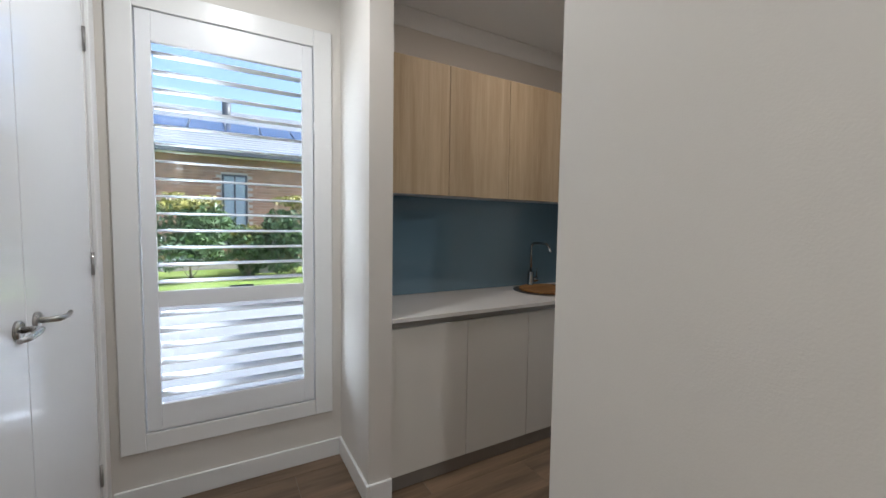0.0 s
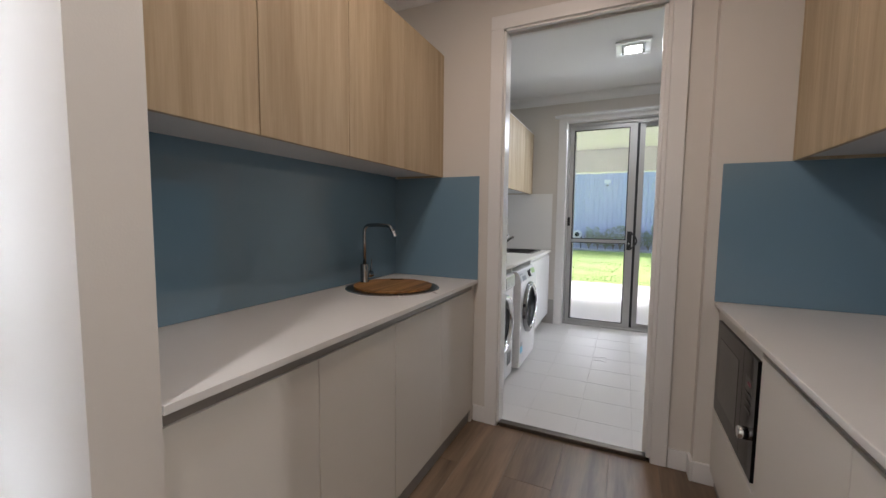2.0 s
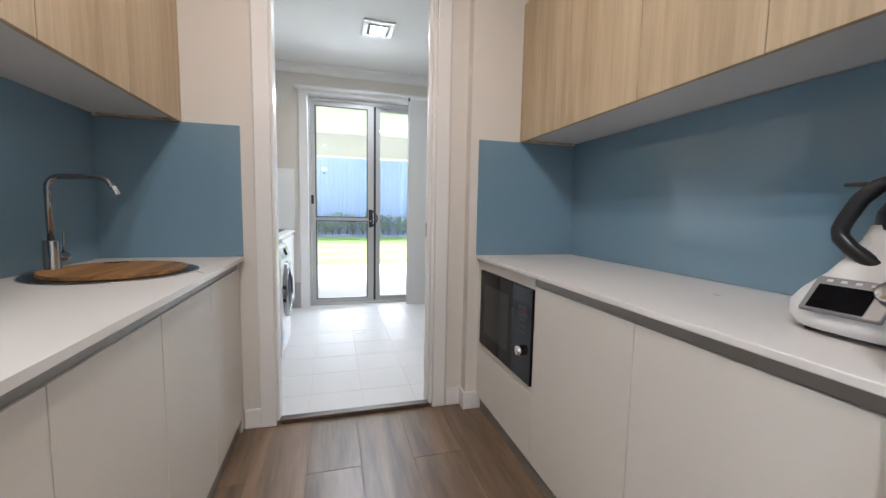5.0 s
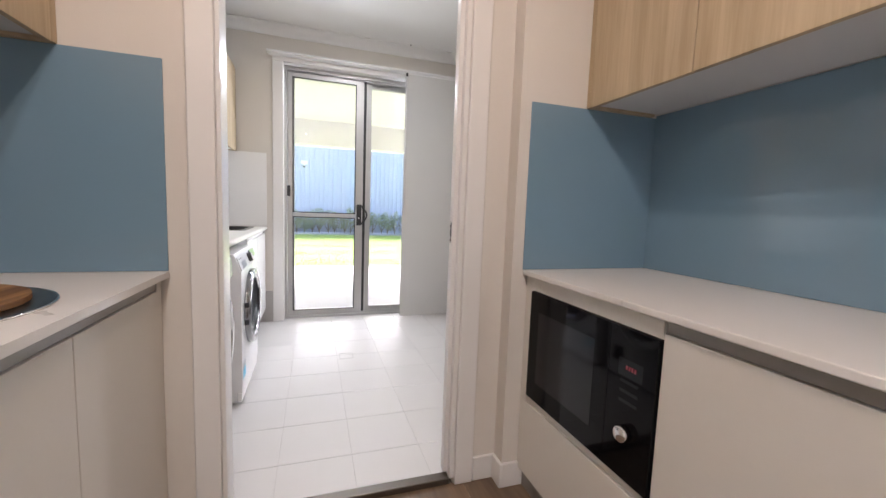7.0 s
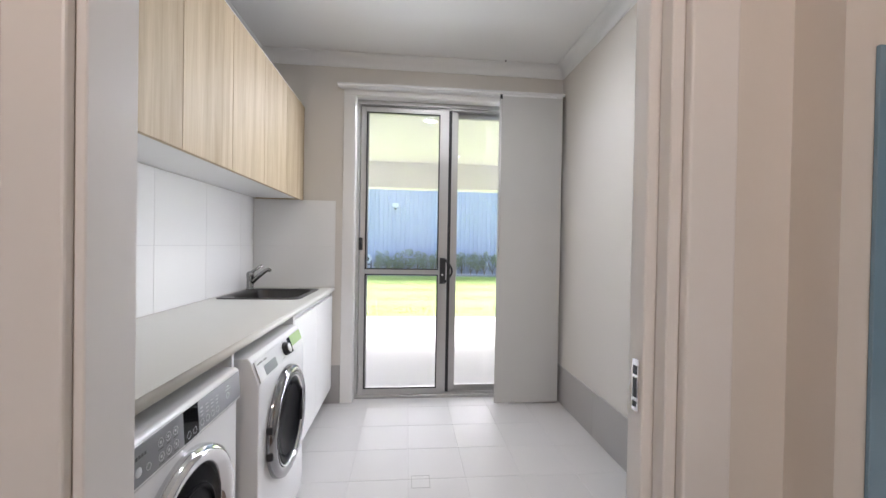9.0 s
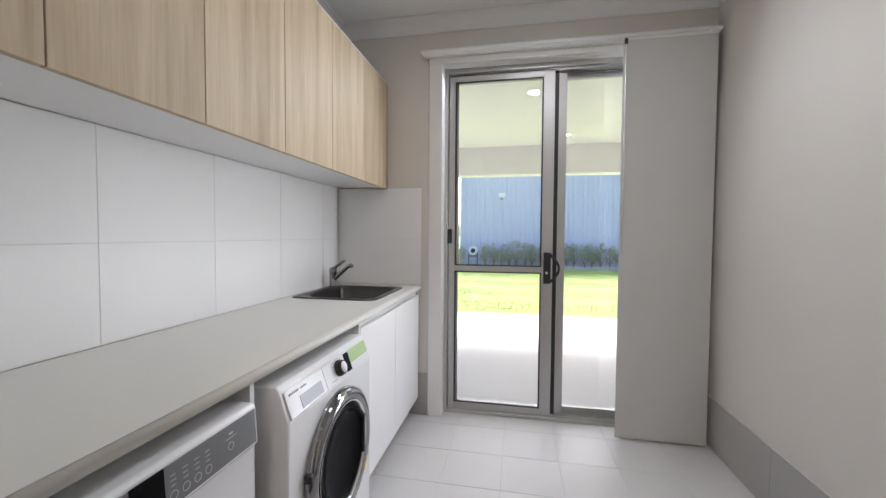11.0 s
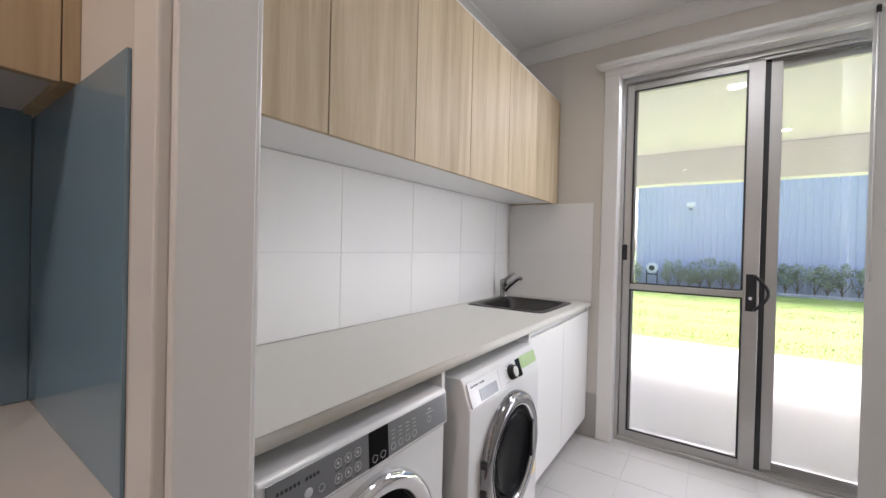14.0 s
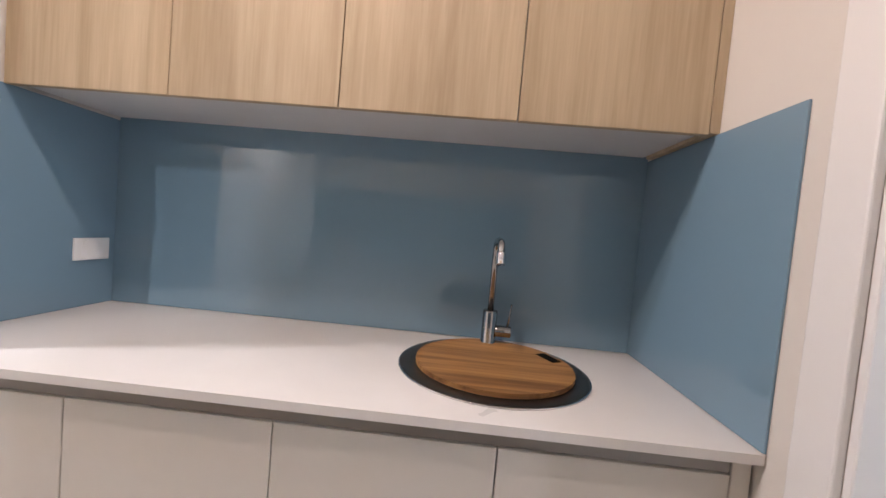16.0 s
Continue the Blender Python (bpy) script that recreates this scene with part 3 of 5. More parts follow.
    arc = [(7.196 - 0.020 * sin(pi * k / 12), 2.520 - 0.058 * sin(pi * k / 12), 1.148 - 0.19 * k / 12) for k in range(13)]
    arc = [(7.208, 2.520, 1.150)] + arc + [(7.208, 2.520, 0.956)]
    part("handle", tube(arc, 0.0085, 10), BLACK, screen, "black D-shaped pull handle")
    part("key_cylinder", cyl((7.209, 2.540, 1.02), (7.202, 2.540, 1.02), 0.009, n=16), CHROME, screen, "small chrome key cylinder")


slider()


# ---- panel blind ----
def blind():
    b = thing("panel_blind", (7.05, 1.84, 0), "grey fabric panel blind drawn to one side on a white track", "blind")
    tr = box(7.030, 7.098, 1.585, 3.385, 2.480, 2.500, 0.003)
    box(7.098, 7.112, 1.60, 3.37, 2.476, 2.512, 0.001, bm=tr)
    part("track", tr, WPLASTIC, b, "white slim track")
    for k in range(3):
        x = 7.042 + 0.014 * k
        f = bmesh.new()
        y0, y1 = 1.602 - 0.006 * k, 2.122 - 0.012 * k
        box(x, x + 0.0025, y0, y1, 0.022, 2.462, 0.0, bm=f)
        box(x - 0.004, x + 0.0065, y0, y1, 0.012, 0.024, 0.001, bm=f)
        p = part("fabric_panel", f, FABRIC, b)
        part("hem_bar", box(x - 0.002, x + 0.0045, y0, y1, 2.462, 2.479, 0.001), WPLASTIC, p)
    part("wand", cyl((7.034, 2.108, 1.16), (7.034, 2.108, 2.45), 0.0035, n=8), WPLASTIC, b, "thin clear wand")
    part("carrier", box(7.030, 7.040, 2.098, 2.116, 2.436, 2.472, 0.002), BLACK, b, "dark panel carrier")
    part("bracket", box(7.030, 7.041, 1.612, 1.650, 2.466, 2.480, 0.002), WPLASTIC, b)


blind()

# ---- pantry cabinets ----
def base_unit(x0, x1, wall_y, front, z0, z1, doors, label, sgn, body=LAMINATE, group="pantry base cabinets"):
    """A floor cabinet whose doors face sgn along y; doors: list of (x0, x1)."""
    c = thing("base_cabinet", ((x0 + x1) / 2, wall_y, 0), label, "cabinet", group)
    yb = front - sgn * 0.019
    ca, cb = sorted((wall_y, yb - sgn * 0.010))
    part("carcass", box(x0 + 0.0005, x1 - 0.0005, ca, cb, z0, 0.8795, 0.001), body, c)
    for d0, d1 in doors:
        a, b2 = sorted((yb, front))
        part("door", box(d0 + 0.0015, d1 - 0.0015, a, b2, z0 + 0.001, z1, 0.0012), body, c)
    return c


LJ = (2.702, 3.163, 3.613, 4.069, 4.515)
for k in range(4):
    base_unit(LJ[k], LJ[k + 1], 4.022, 3.435, 0.062, 0.843, [(LJ[k], LJ[k + 1])], "off-white handleless base cabinet under a pale stone top", -1)
structure("filler_left", box(4.517, 4.553, 3.437, 4.0, FZ, 0.8795, 0.001), LAMINATE, "off-white end filler panel", "filler")
structure("kickboard_left", box(2.702, 4.516, 3.452, 3.468, FZ, 0.061, 0.001), CHANNEL, "grey kickboard under the cabinets", "kickboard")
RJ = (2.702, 3.266, 3.829)
for k in range(2):
    base_unit(RJ[k], RJ[k + 1], 1.562, 2.155, 0.062, 0.843, [(RJ[k], RJ[k + 1])], "off-white handleless base cabinet under a pale stone top", 1)
structure("kickboard_right", box(2.702, 4.484, 2.118, 2.134, FZ, 0.061, 0.001), CHANNEL, "grey kickboard under the cabinets", "kickboard")
for name, b6 in (("pull_channel_left", (2.702, 4.516, 3.4405, 3.453, 0.845, 0.8795)), ("pull_channel_right", (2.702, 3.827, 2.137, 2.1495, 0.845, 0.8795))):
    structure(name, box(*b6, b=0.001), CHANNEL, "recessed grey finger-pull channel", "trim")

# microwave tower
m = thing("base_cabinet", (4.15, 1.562, 0), "off-white cabinet housing a built-in microwave over one drawer", "cabinet", "pantry base cabinets")
shell = bmesh.new()
for b6 in ((3.8305, 3.850, 1.562, 2.136, 0.062, 0.8795), (4.46, 4.484, 1.562, 2.136, 0.062, 0.8795), (3.85, 4.46, 1.562, 2.136, 0.062, 0.375), (3.85, 4.46, 1.562, 1.60, 0.375, 0.8795), (3.85, 4.46, 1.60, 2.136, 0.836, 0.8795)):
    box(*b6, b=0.0008, bm=shell)
part("carcass", shell, LAMINATE, m)
fr = bmesh.new()
for b6 in ((3.8305, 3.818 + 0.012, 2.136, 2.155, 0.40, 0.8795), (4.432, 4.484, 2.136, 2.155, 0.366, 0.8795), (3.8305, 4.432, 2.136, 2.155, 0.826, 0.8795), (3.8305, 4.432, 2.120, 2.150, 0.368, 0.398)):
    if b6[1] > b6[0] + 0.001:
        box(*b6, b=0.0008, bm=fr)
part("front_frame", fr, LAMINATE, m)
part("drawer_front", box(3.8305, 4.482, 2.136, 2.155, 0.063, 0.364, 0.0012), LAMINATE, m)


def microwave():
    w = thing("microwave", (4.13, 1.85, 0.40), "black glass built-in microwave with a silver dial", "microwave")
    x0, x1, z0, z1 = 3.832, 4.430, 0.401, 0.824
    part("casing", box(x0 + 0.02, x1 - 0.02, 1.61, 2.138, z0 + 0.005, z1 - 0.005, 0.004), BLACK, w)
    part("door_glass", box(x0 + 0.1632, x1, 2.1405, 2.164, z0, z1, 0.001), BGLASS, w, "black glass door")
    part("window", box(x0 + 0.225, x1 - 0.06, 2.164, 2.1648, z0 + 0.075, z1 - 0.07, 0), SCREEN, w)
    cp = part("control_panel", box(x0, x0 + 0.1628, 2.1405, 2.164, z0, z1, 0.001), BGLASS, w, "black glass control panel")
    part("dial", lathe([(0, 0), (0.021, 0), (0.023, -0.004), (0.022, -0.022), (0.019, -0.025), (0, -0.025)], (x0 + 0.082, 2.164, z0 + 0.135), "y", 28), CHROME, cp, "chrome dial knob")
    for k in range(4):
        xx = x0 + 0.062 + 0.010 * k
        part("digit", box(xx, xx + 0.006, 2.1643, 2.1648, z1 - 0.114, z1 - 0.102, 0), LED, cp, "dim red clock digits")
    for k in range(3):
        part("button", box(x0 + 0.05, x0 + 0.115, 2.1641, 2.1648, z0 + 0.215 + 0.028 * k, z0 + 0.225 + 0.028 * k, 0), SCREEN, cp)
    part("display", box(x0 + 0.04, x0 + 0.125, 2.1637, 2.1642, z1 - 0.135, z1 - 0.085, 0), SCREEN, cp)


microwave()


def benchtop(name, b6, label, mat, bev=0.003, seg=2):
    ob = mesh_ob(name, box(*b6, b=bev, seg=seg), mat)
    tagged(ob, label, "benchtop")
    return ob


# left top with a round hole for the sink
SX, SYC, SR = 4.075, 3.742, 0.246


def top_with_hole(x0, x1, y0, y1, z0, z1, cx, cy, r, mat, n=64, square=None):
    bm = bmesh.new()
    for z, flip in ((z1, False), (z0, True)):
        inner, outer = [], []
        for k in range(n):
            a = 2 * pi * k / n
            dx, dy = cos(a), sin(a)
            if square:
                hx, hy = square
                s = (abs(dx / hx) ** 8 + abs(dy / hy) ** 8) ** (-1 / 8)
                inner.append((cx + dx * s, cy + dy * s))
            else:
                inner.append((cx + r * dx, cy + r * dy))
            tx = ((x1 - cx) if dx > 0 else (x0 - cx)) / dx if abs(dx) > 1e-9 else 1e9
            ty = ((y1 - cy) if dy > 0 else (y0 - cy)) / dy if abs(dy) > 1e-9 else 1e9
            s = min(tx, ty)
            outer.append((cx + dx * s, cy + dy * s))
        corners = [(x1, y1), (x0, y1), (x0, y0), (x1, y0)]
        for c in corners:
            k = min(range(n), key=lambda i: (outer[i][0] - c[0]) ** 2 + (outer[i][1] - c[1]) ** 2)
            outer[k] = c
        vi = [bm.verts.new((*p, z)) for p in inner]
        vo = [bm.verts.new((*p, z)) for p in outer]
        for k in range(n):
            j = (k + 1) % n
            bm.faces.new((vi[k], vo[k], vo[j], vi[j]) if not flip else (vi[j], vo[j], vo[k], vi[k]))
        if not flip:
            ti, to = vi, vo
        else:
            for k in range(n):
                j = (k + 1) % n
                bm.faces.new((ti[k], ti[j], vi[j], vi[k]))
                bm.faces.new((to[j], to[k], vo[k], vo[j]))
    bmesh.ops.recalc_face_normals(bm, faces=bm.faces)
    return bm


ob = mesh_ob("benchtop", top_with_hole(2.701, 4.556, 3.414, 4.022, 0.880, 0.900, SX, SYC, SR - 0.012, STONE), STONE)
tagged(ob, "pale stone benchtop with a round inset sink", "benchtop")
benchtop("benchtop", (2.701, 4.484, 1.562, 2.177, 0.880, 0.900), "pale stone benchtop along the pantry wall", STONE)


# glass splashbacks
def splash(x0, x1, y0, y1, z0, z1, label):
    ob = mesh_ob("splashback", box(x0, x1, y0, y1, z0, z1, 0.0008), BLUE)
    tagged(ob, label, "splashback", "blue glass splashbacks")


GL = "glossy grey-blue glass splashback panel behind the benchtop"
splash(2.706, 4.553, 4.0225, 4.0285, 0.901, 1.566, GL)
splash(4.5535, 4.5595, 3.416, 4.0285, 0.901, 1.552, GL)
splash(2.7005, 2.7058, 3.440, 4.0285, 0.901, 1.552, GL)
splash(2.706, 4.480, 1.5605, 1.5665, 0.901, 1.566, GL)
splash(4.4805, 4.4865, 1.5605, 2.178, 0.901, 1.556, GL)
splash(2.7005, 2.7058, 1.5605, 2.178, 0.901, 1.556, GL)

outlet = thing("power_outlet", (2.706, 3.935, 1.095), "white double power point on the blue glass", "power outlet")
part("plate", box(2.7058, 2.7145, 3.872, 3.995, 1.058, 1.132, 0.002, 2), WPLASTIC, outlet)
for yy in (3.905, 3.962):
    part("switch", box(2.7145, 2.7175, yy - 0.006, yy + 0.006, 1.108, 1.124, 0.001), WPLASTIC, outlet)
    part("socket", box(2.7145, 2.7149, yy - 0.010, yy + 0.010, 1.072, 1.092, 0), SHUTTER, outlet)


def wall_unit(x0, x1, wall_y, front, z0, z1, sgn, label, group, bottom=0.028, under=UNDER):
    c = thing("wall_cabinet", ((x0 + x1) / 2, wall_y, z0), label, "wall cabinet", group)
    yb = front - sgn * 0.019
    a, b2 = sorted((wall_y, yb - sgn * 0.001))
    ca, cb = sorted((wall_y, yb - sgn * 0.014))
    part("carcass", box(x0 + 0.0005, x1 - 0.0005, ca, cb, z0 + bottom, z1, 0.001), LWHITE, c)
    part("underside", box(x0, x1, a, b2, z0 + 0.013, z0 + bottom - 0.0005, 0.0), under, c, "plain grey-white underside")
    a, b2 = sorted((yb, front))
    part("door", box(x0 + 0.0015, x1 - 0.0015, a, b2, z0, z1, 0.0012), OAK, c, "pale oak-look flush door")
    return c


UL = "oak-look handleless wall cabinet above blue glass"
LU = (2.706, 3.163, 3.616, 4.072, 4.535)
for k in range(4):
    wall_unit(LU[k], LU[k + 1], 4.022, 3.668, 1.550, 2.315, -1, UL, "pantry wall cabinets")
structure("filler_upper_left", box(4.5355, 4.5595, 3.668, 4.0, 1.553, 2.315, 0.001), OAK, "oak-look filler strip beside the wall", "filler")
RU = (2.706, 3.147, 3.578, 4.018, 4.465)
for k in range(4):
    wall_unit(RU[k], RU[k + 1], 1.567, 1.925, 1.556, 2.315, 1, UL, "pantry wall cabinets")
structure("filler_upper_right", box(4.4655, 4.4865, 1.59, 1.925, 1.558, 2.315, 0.001), OAK, "oak-look filler strip beside the wall", "filler")


# ---- pantry sink, board and tap ----
def pantry_sink():
    s = thing("round_sink", (SX, SYC, 0.9), "round dark steel sink let into the benchtop", "sink")
    bowl = lathe([(0.030, -0.170), (0.150, -0.168), (0.180, -0.150), (0.190, -0.02), (0.196, -0.001), (0.205, 0.003), (0.248, 0.0045), (0.2555, 0.0035), (0.257, 0.0005)], (SX, SYC, 0.9), "z", 64)
    part("bowl", bowl, material("smoky_steel", (0.17, 0.165, 0.16), 0.34, 1.0, vary=0.05), s)
    rim = lathe([(0.2535, 0.0008), (0.2542, 0.0042), (0.2570, 0.0040), (0.2585, 0.0008)], (SX, SYC, 0.9), "z", 64)
    part("rim", rim, CHROME, s, "bright polished rim")
    b = thing("chopping_board", (SX, SYC, 0.9), "round bamboo chopping board lying on the sink", "chopping board")
    bm = bmesh.new()
    n, r = 72, 0.214
    pts = []
    for k in range(n):
        a = 2 * pi * k / n
        rr = r
        da = (a - radians(28) + pi) % (2 * pi) - pi
        if abs(da) < 0.10:
            rr = r - 0.010
        pts.append((SX + 0.003 + rr * cos(a), SYC + rr * sin(a)))
    extrude(pts, "z", 0.9055, 0.9175, bm=bm)
    part("board", bm, BOARD, b)
    # no hole is cut: a thin black plate gives the slot's shade
    slot = box(-0.038, 0.038, -0.016, 0.016, 0.0, 0.0012, 0.0)
    bmesh.ops.transform(slot, matrix=Matrix.Translation((SX + 0.168, SYC + 0.078, 0.9176)) @ Matrix.Rotation(radians(118), 4, "Z"), verts=slot.verts)
    part("finger_slot", slot, material("slot_shade_black", (0.004, 0.004, 0.004), 0.9, spec=0.1), b, "finger slot at the rim, its shade a flat black plate")


pantry_sink()


def pantry_tap():
    t = thing("mixer_tap", (4.072, 3.932, 0.904), "brushed steel gooseneck mixer tap beside the sink", "tap")
    x, y = 4.072, 3.932
    body = lathe([(0, 0), (0.026, 0), (0.027, 0.004), (0.0235, 0.008), (0.0235, 0.112), (0.0225, 0.116), (0.0, 0.116)], (x, y, 0.9042), "z", 28)
    part("body", body, TAPMETAL, t)
    pts = [(x, y, 1.015), (x, y, 1.205)]
    for k in range(1, 8):
        a = pi / 2 * k / 7
        pts.append((x, y - 0.04 * (1 - cos(a)), 1.205 + 0.04 * sin(a)))
    pts += [(x - 0.001, y - 0.10, 1.247), (x - 0.002, y - 0.155, 1.244)]
    for k in range(1, 6):
        a = radians(65) * k / 5
        pts.append((x - 0.002, y - 0.155 - 0.032 * sin(a), 1.244 - 0.032 * (1 - cos(a))))
    pts.append((x - 0.002, y - 0.200, 1.200))
    part("spout", tube(pts, 0.0100, 16), TAPMETAL, t)
    part("aerator", cyl((x - 0.002, y - 0.1935, 1.214), (x - 0.002, y - 0.2065, 1.184), 0.0120, n=18, b=0.001), CHROME, t, "bright outlet tip")
    lv = cyl((x + 0.018, y, 0.955), (x + 0.070, y, 0.955), 0.0185, n=22, b=0.002)
    part("lever_barrel", lv, TAPMETAL, t)
    part("lever", tube([(x + 0.058, y, 0.970), (x + 0.062, y - 0.001, 1.00), (x + 0.066, y - 0.002, 1.045)], [0.004, 0.0035, 0.003], 8), TAPMETAL, t, "thin upright lever")


pantry_tap()


# ---- food processor ----
def processor():
    p = thing("food_processor", (2.868, 1.84, 0.9), "white kitchen food processor with a black jug handle and a screen", "food processor")
    bm = bmesh.new()
    cx, cy = 2.868, 1.840
    secs = ((0.012, 0.165, 0.165, 0.0), (0.030, 0.178, 0.172, 0.0), (0.060, 0.180, 0.168, 0.0), (0.085, 0.172, 0.150, -0.010), (0.120, 0.150, 0.118, -0.030), (0.170, 0.122, 0.098, -0.045), (0.215, 0.104, 0.090, -0.050), (0.235, 0.098, 0.086, -0.050))
    n, rings = 48, []
    for z, rx, ry, oy in secs:
        ring = []
        for k in range(n):
            a = 2 * pi * k / n
            c, s = cos(a), sin(a)
            e = 3.2
            q = (abs(c) ** e + abs(s) ** e) ** (-1 / e)
            ring.append(bm.verts.new((cx + rx * q * c, cy + oy + ry * q * s, 0.9 + z)))
        rings.append(ring)
    for a, b2 in zip(rings, rings[1:]):
        for k in range(n):
            f = bm.faces.new((a[k], a[(k + 1) % n], b2[(k + 1) % n], b2[k]))
            f.smooth = True
    bm.faces.new(rings[0][::-1])
    bm.faces.new(rings[-1])
    base = part("base", bm, WPLASTIC, p, "glossy white moulded base")
    for dx, dy in ((-0.11, 0.11), (0.11, 0.11), (-0.11, -0.11), (0.11, -0.11)):
        part("foot", cyl((cx + dx, cy + dy, 0.9005), (cx + dx, cy + dy, 0.914), 0.018, n=14), RUBBER, p, "black rubber foot")
    tilt = Matrix.Translation((cx + 0.038, cy + 0.142, 0.9 + 0.080)) @ Matrix.Rotation(radians(-50), 4, "X")

    def plate(hx, hy, hz, off, mat, name, label, b=0.004):
        q = box(-hx + off[0], hx + off[0], -hy + off[1], hy + off[1], off[2], off[2] + hz, b, 2)
        bmesh.ops.transform(q, matrix=tilt, verts=q.verts)
        return part(name, q, mat, base, label)
    plate(0.068, 0.045, 0.010, (0, 0, 0.004), GREY, "screen_bezel", "grey screen surround")
    plate(0.047, 0.030, 0.002, (0.008, 0.008, 0.0145), BGLASS, "screen", "dark glass screen", 0.0005)
    for k in range(4):
        plate(0.005, 0.003, 0.001, (-0.030 + 0.024 * k, -0.034, 0.0142), PALEINK, "touch_key", "", 0)
    knob = lathe([(0, 0), (0.024, 0), (0.024, 0.016), (0.020, 0.020), (0, 0.020)], (-0.062, -0.020, 0.013), "z", 24)
    bmesh.ops.transform(knob, matrix=tilt, verts=knob.verts)
    part("selector_knob", knob, CHROME, base, "silver selector knob")
    jug = lathe([(0.062, 0.226), (0.070, 0.24), (0.076, 0.285), (0.082, 0.323), (0.084, 0.330)], (cx, cy - 0.05, 0.9), "z", 40)
    part("jug", jug, STEEL, p, "stainless steel jug")
    lid = lathe([(0.088, 0.326), (0.090, 0.334), (0.080, 0.344), (0.045, 0.350), (0.040, 0.370), (0.0, 0.372)], (cx, cy - 0.05, 0.9), "z", 40)
    part("lid", lid, BLACK, p, "black lid")
    part("spout_lip", box(cx + 0.05, cx + 0.145, cy - 0.070, cy + 0.010, 1.221, 1.230, 0.004, 2), BLACK, p)
    hy = cy + 0.02
    loop = [(cx + 0.050, hy, 1.228), (cx + 0.072, hy + 0.010, 1.218), (cx + 0.094, hy + 0.018, 1.190), (cx + 0.116, hy + 0.022, 1.142), (cx + 0.121, hy + 0.024, 1.122), (cx + 0.117, hy + 0.026, 1.104), (cx + 0.094, hy + 0.028, 1.080), (cx + 0.052, hy + 0.030, 1.050), (cx + 0.015, hy + 0.026, 1.040), (cx - 0.02, hy - 0.01, 1.065)]
    part("jug_handle", tube(loop, 0.0165, 16), BLACK, p, "black loop handle")
    part("jug_collar", lathe([(0.085, 0.215), (0.100, 0.225), (0.098, 0.262), (0.079, 0.30)], (cx, cy - 0.05, 0.9), "z", 40), BLACK, p, "black jug collar")


processor()
bpy.data.objects["food_processor"].location += Vector((0.0, -0.022, 0))

# ---- laundry bench and cabinets ----
KX, KYC = 6.715, 3.735
ob = mesh_ob("benchtop", top_with_hole(4.658, 7.126, 3.412, 4.018, 0.888, 0.918, KX, KYC, 0.2, LTOP, 96, (0.262, 0.226)), LTOP)
tagged(ob, "long matt off-white laundry benchtop with a rounded front", "benchtop")
nose = [(3.4119, 0.888)] + [(3.412 - 0.018 * sin(a), 0.903 - 0.015 * cos(a)) for a in [pi * k / 10 for k in range(11)]] + [(3.4119, 0.918)]
bm = extrude(nose, "x", 4.658, 7.126)
for f in bm.faces:
    f.smooth = len(f.verts) == 4
part("rounded_edge", bm, LTOP, ob)

WL = "white handleless laundry cabinet under the bench"
KJ = (6.078, 6.578, 7.100)
for k in range(2):
    c = thing("base_cabinet", ((KJ[k] + KJ[k + 1]) / 2, 4.018, 0), WL, "cabinet", "laundry base cabinets")
    part("carcass", box(KJ[k] + 0.001, KJ[k + 1] - 0.0005, 3.432, 3.47, 0.128, 0.887, 0.001), LWHITE, c)
    part("cabinet_side", box(KJ[k] + 0.001, KJ[k] + 0.017, 3.471, 4.017, 0.128, 0.887, 0.001), LWHITE, c)
    part("door", box(KJ[k] + 0.0015, KJ[k + 1] - 0.0015, 3.412, 3.431, 0.130, 0.857, 0.0012), LWHITE, c)
structure("kickboard_laundry", box(6.078, 7.126, 3.485, 3.50, 0.0, 0.127, 0.001), material("kick_grey", (0.45, 0.44, 0.43), 0.5), "grey kickboard under the laundry cabinets", "kickboard")
structure("filler_laundry", box(7.1005, 7.128, 3.416, 3.44, 0.128, 0.887, 0.001), LWHITE, "white filler strip beside the wall", "filler")
for x in (5.356, 6.058):
    ob = mesh_ob("divider_panel", box(x, x + 0.017, 3.412, 4.018, 0.0, 0.887, 0.001), LWHITE)
    tagged(ob, "white upright panel between the machines under the bench", "panel", "laundry divider panels")
ob = mesh_ob("divider_panel", box(4.6755, 4.6925, 3.412, 4.018, 0.0, 0.887, 0.001), LWHITE)
tagged(ob, "white upright panel between the machines under the bench", "panel", "laundry divider panels")

# wall tiles behind the bench
tb = structure("tiled_splashback", box(4.658, 7.1205, 4.0200, 4.0298, 0.919, 1.607, 0), GROUTW, "large white wall tiles behind the laundry bench", "wall tiles")
xs = [4.514, 4.989, 5.464, 5.939, 6.414, 6.889, 7.364]
for z0, z1 in ((0.9195, 1.240), (1.240, 1.608)):
    for a, b2 in zip(xs, xs[1:]):
        a, b2 = max(a, 4.659), min(b2, 7.1195)
        part("tile", box(a + 0.0012, b2 - 0.0012, 4.0185, 4.0215, z0 + 0.0012, z1 - 0.0012, 0.0008), WTILE, tb)
te = structure("tiled_splashback_end", box(7.1200, 7.1295, 3.400, 4.0195, 0.919, 1.598, 0), GROUTW, "large white wall tiles at the end of the bench", "wall tiles")
for z0, z1 in ((0.9195, 1.240), (1.240, 1.600)):
    part("tile", box(7.1185, 7.1215, 3.398, 4.0180, z0 + 0.0008, z1, 0.0008), WTILE, te)

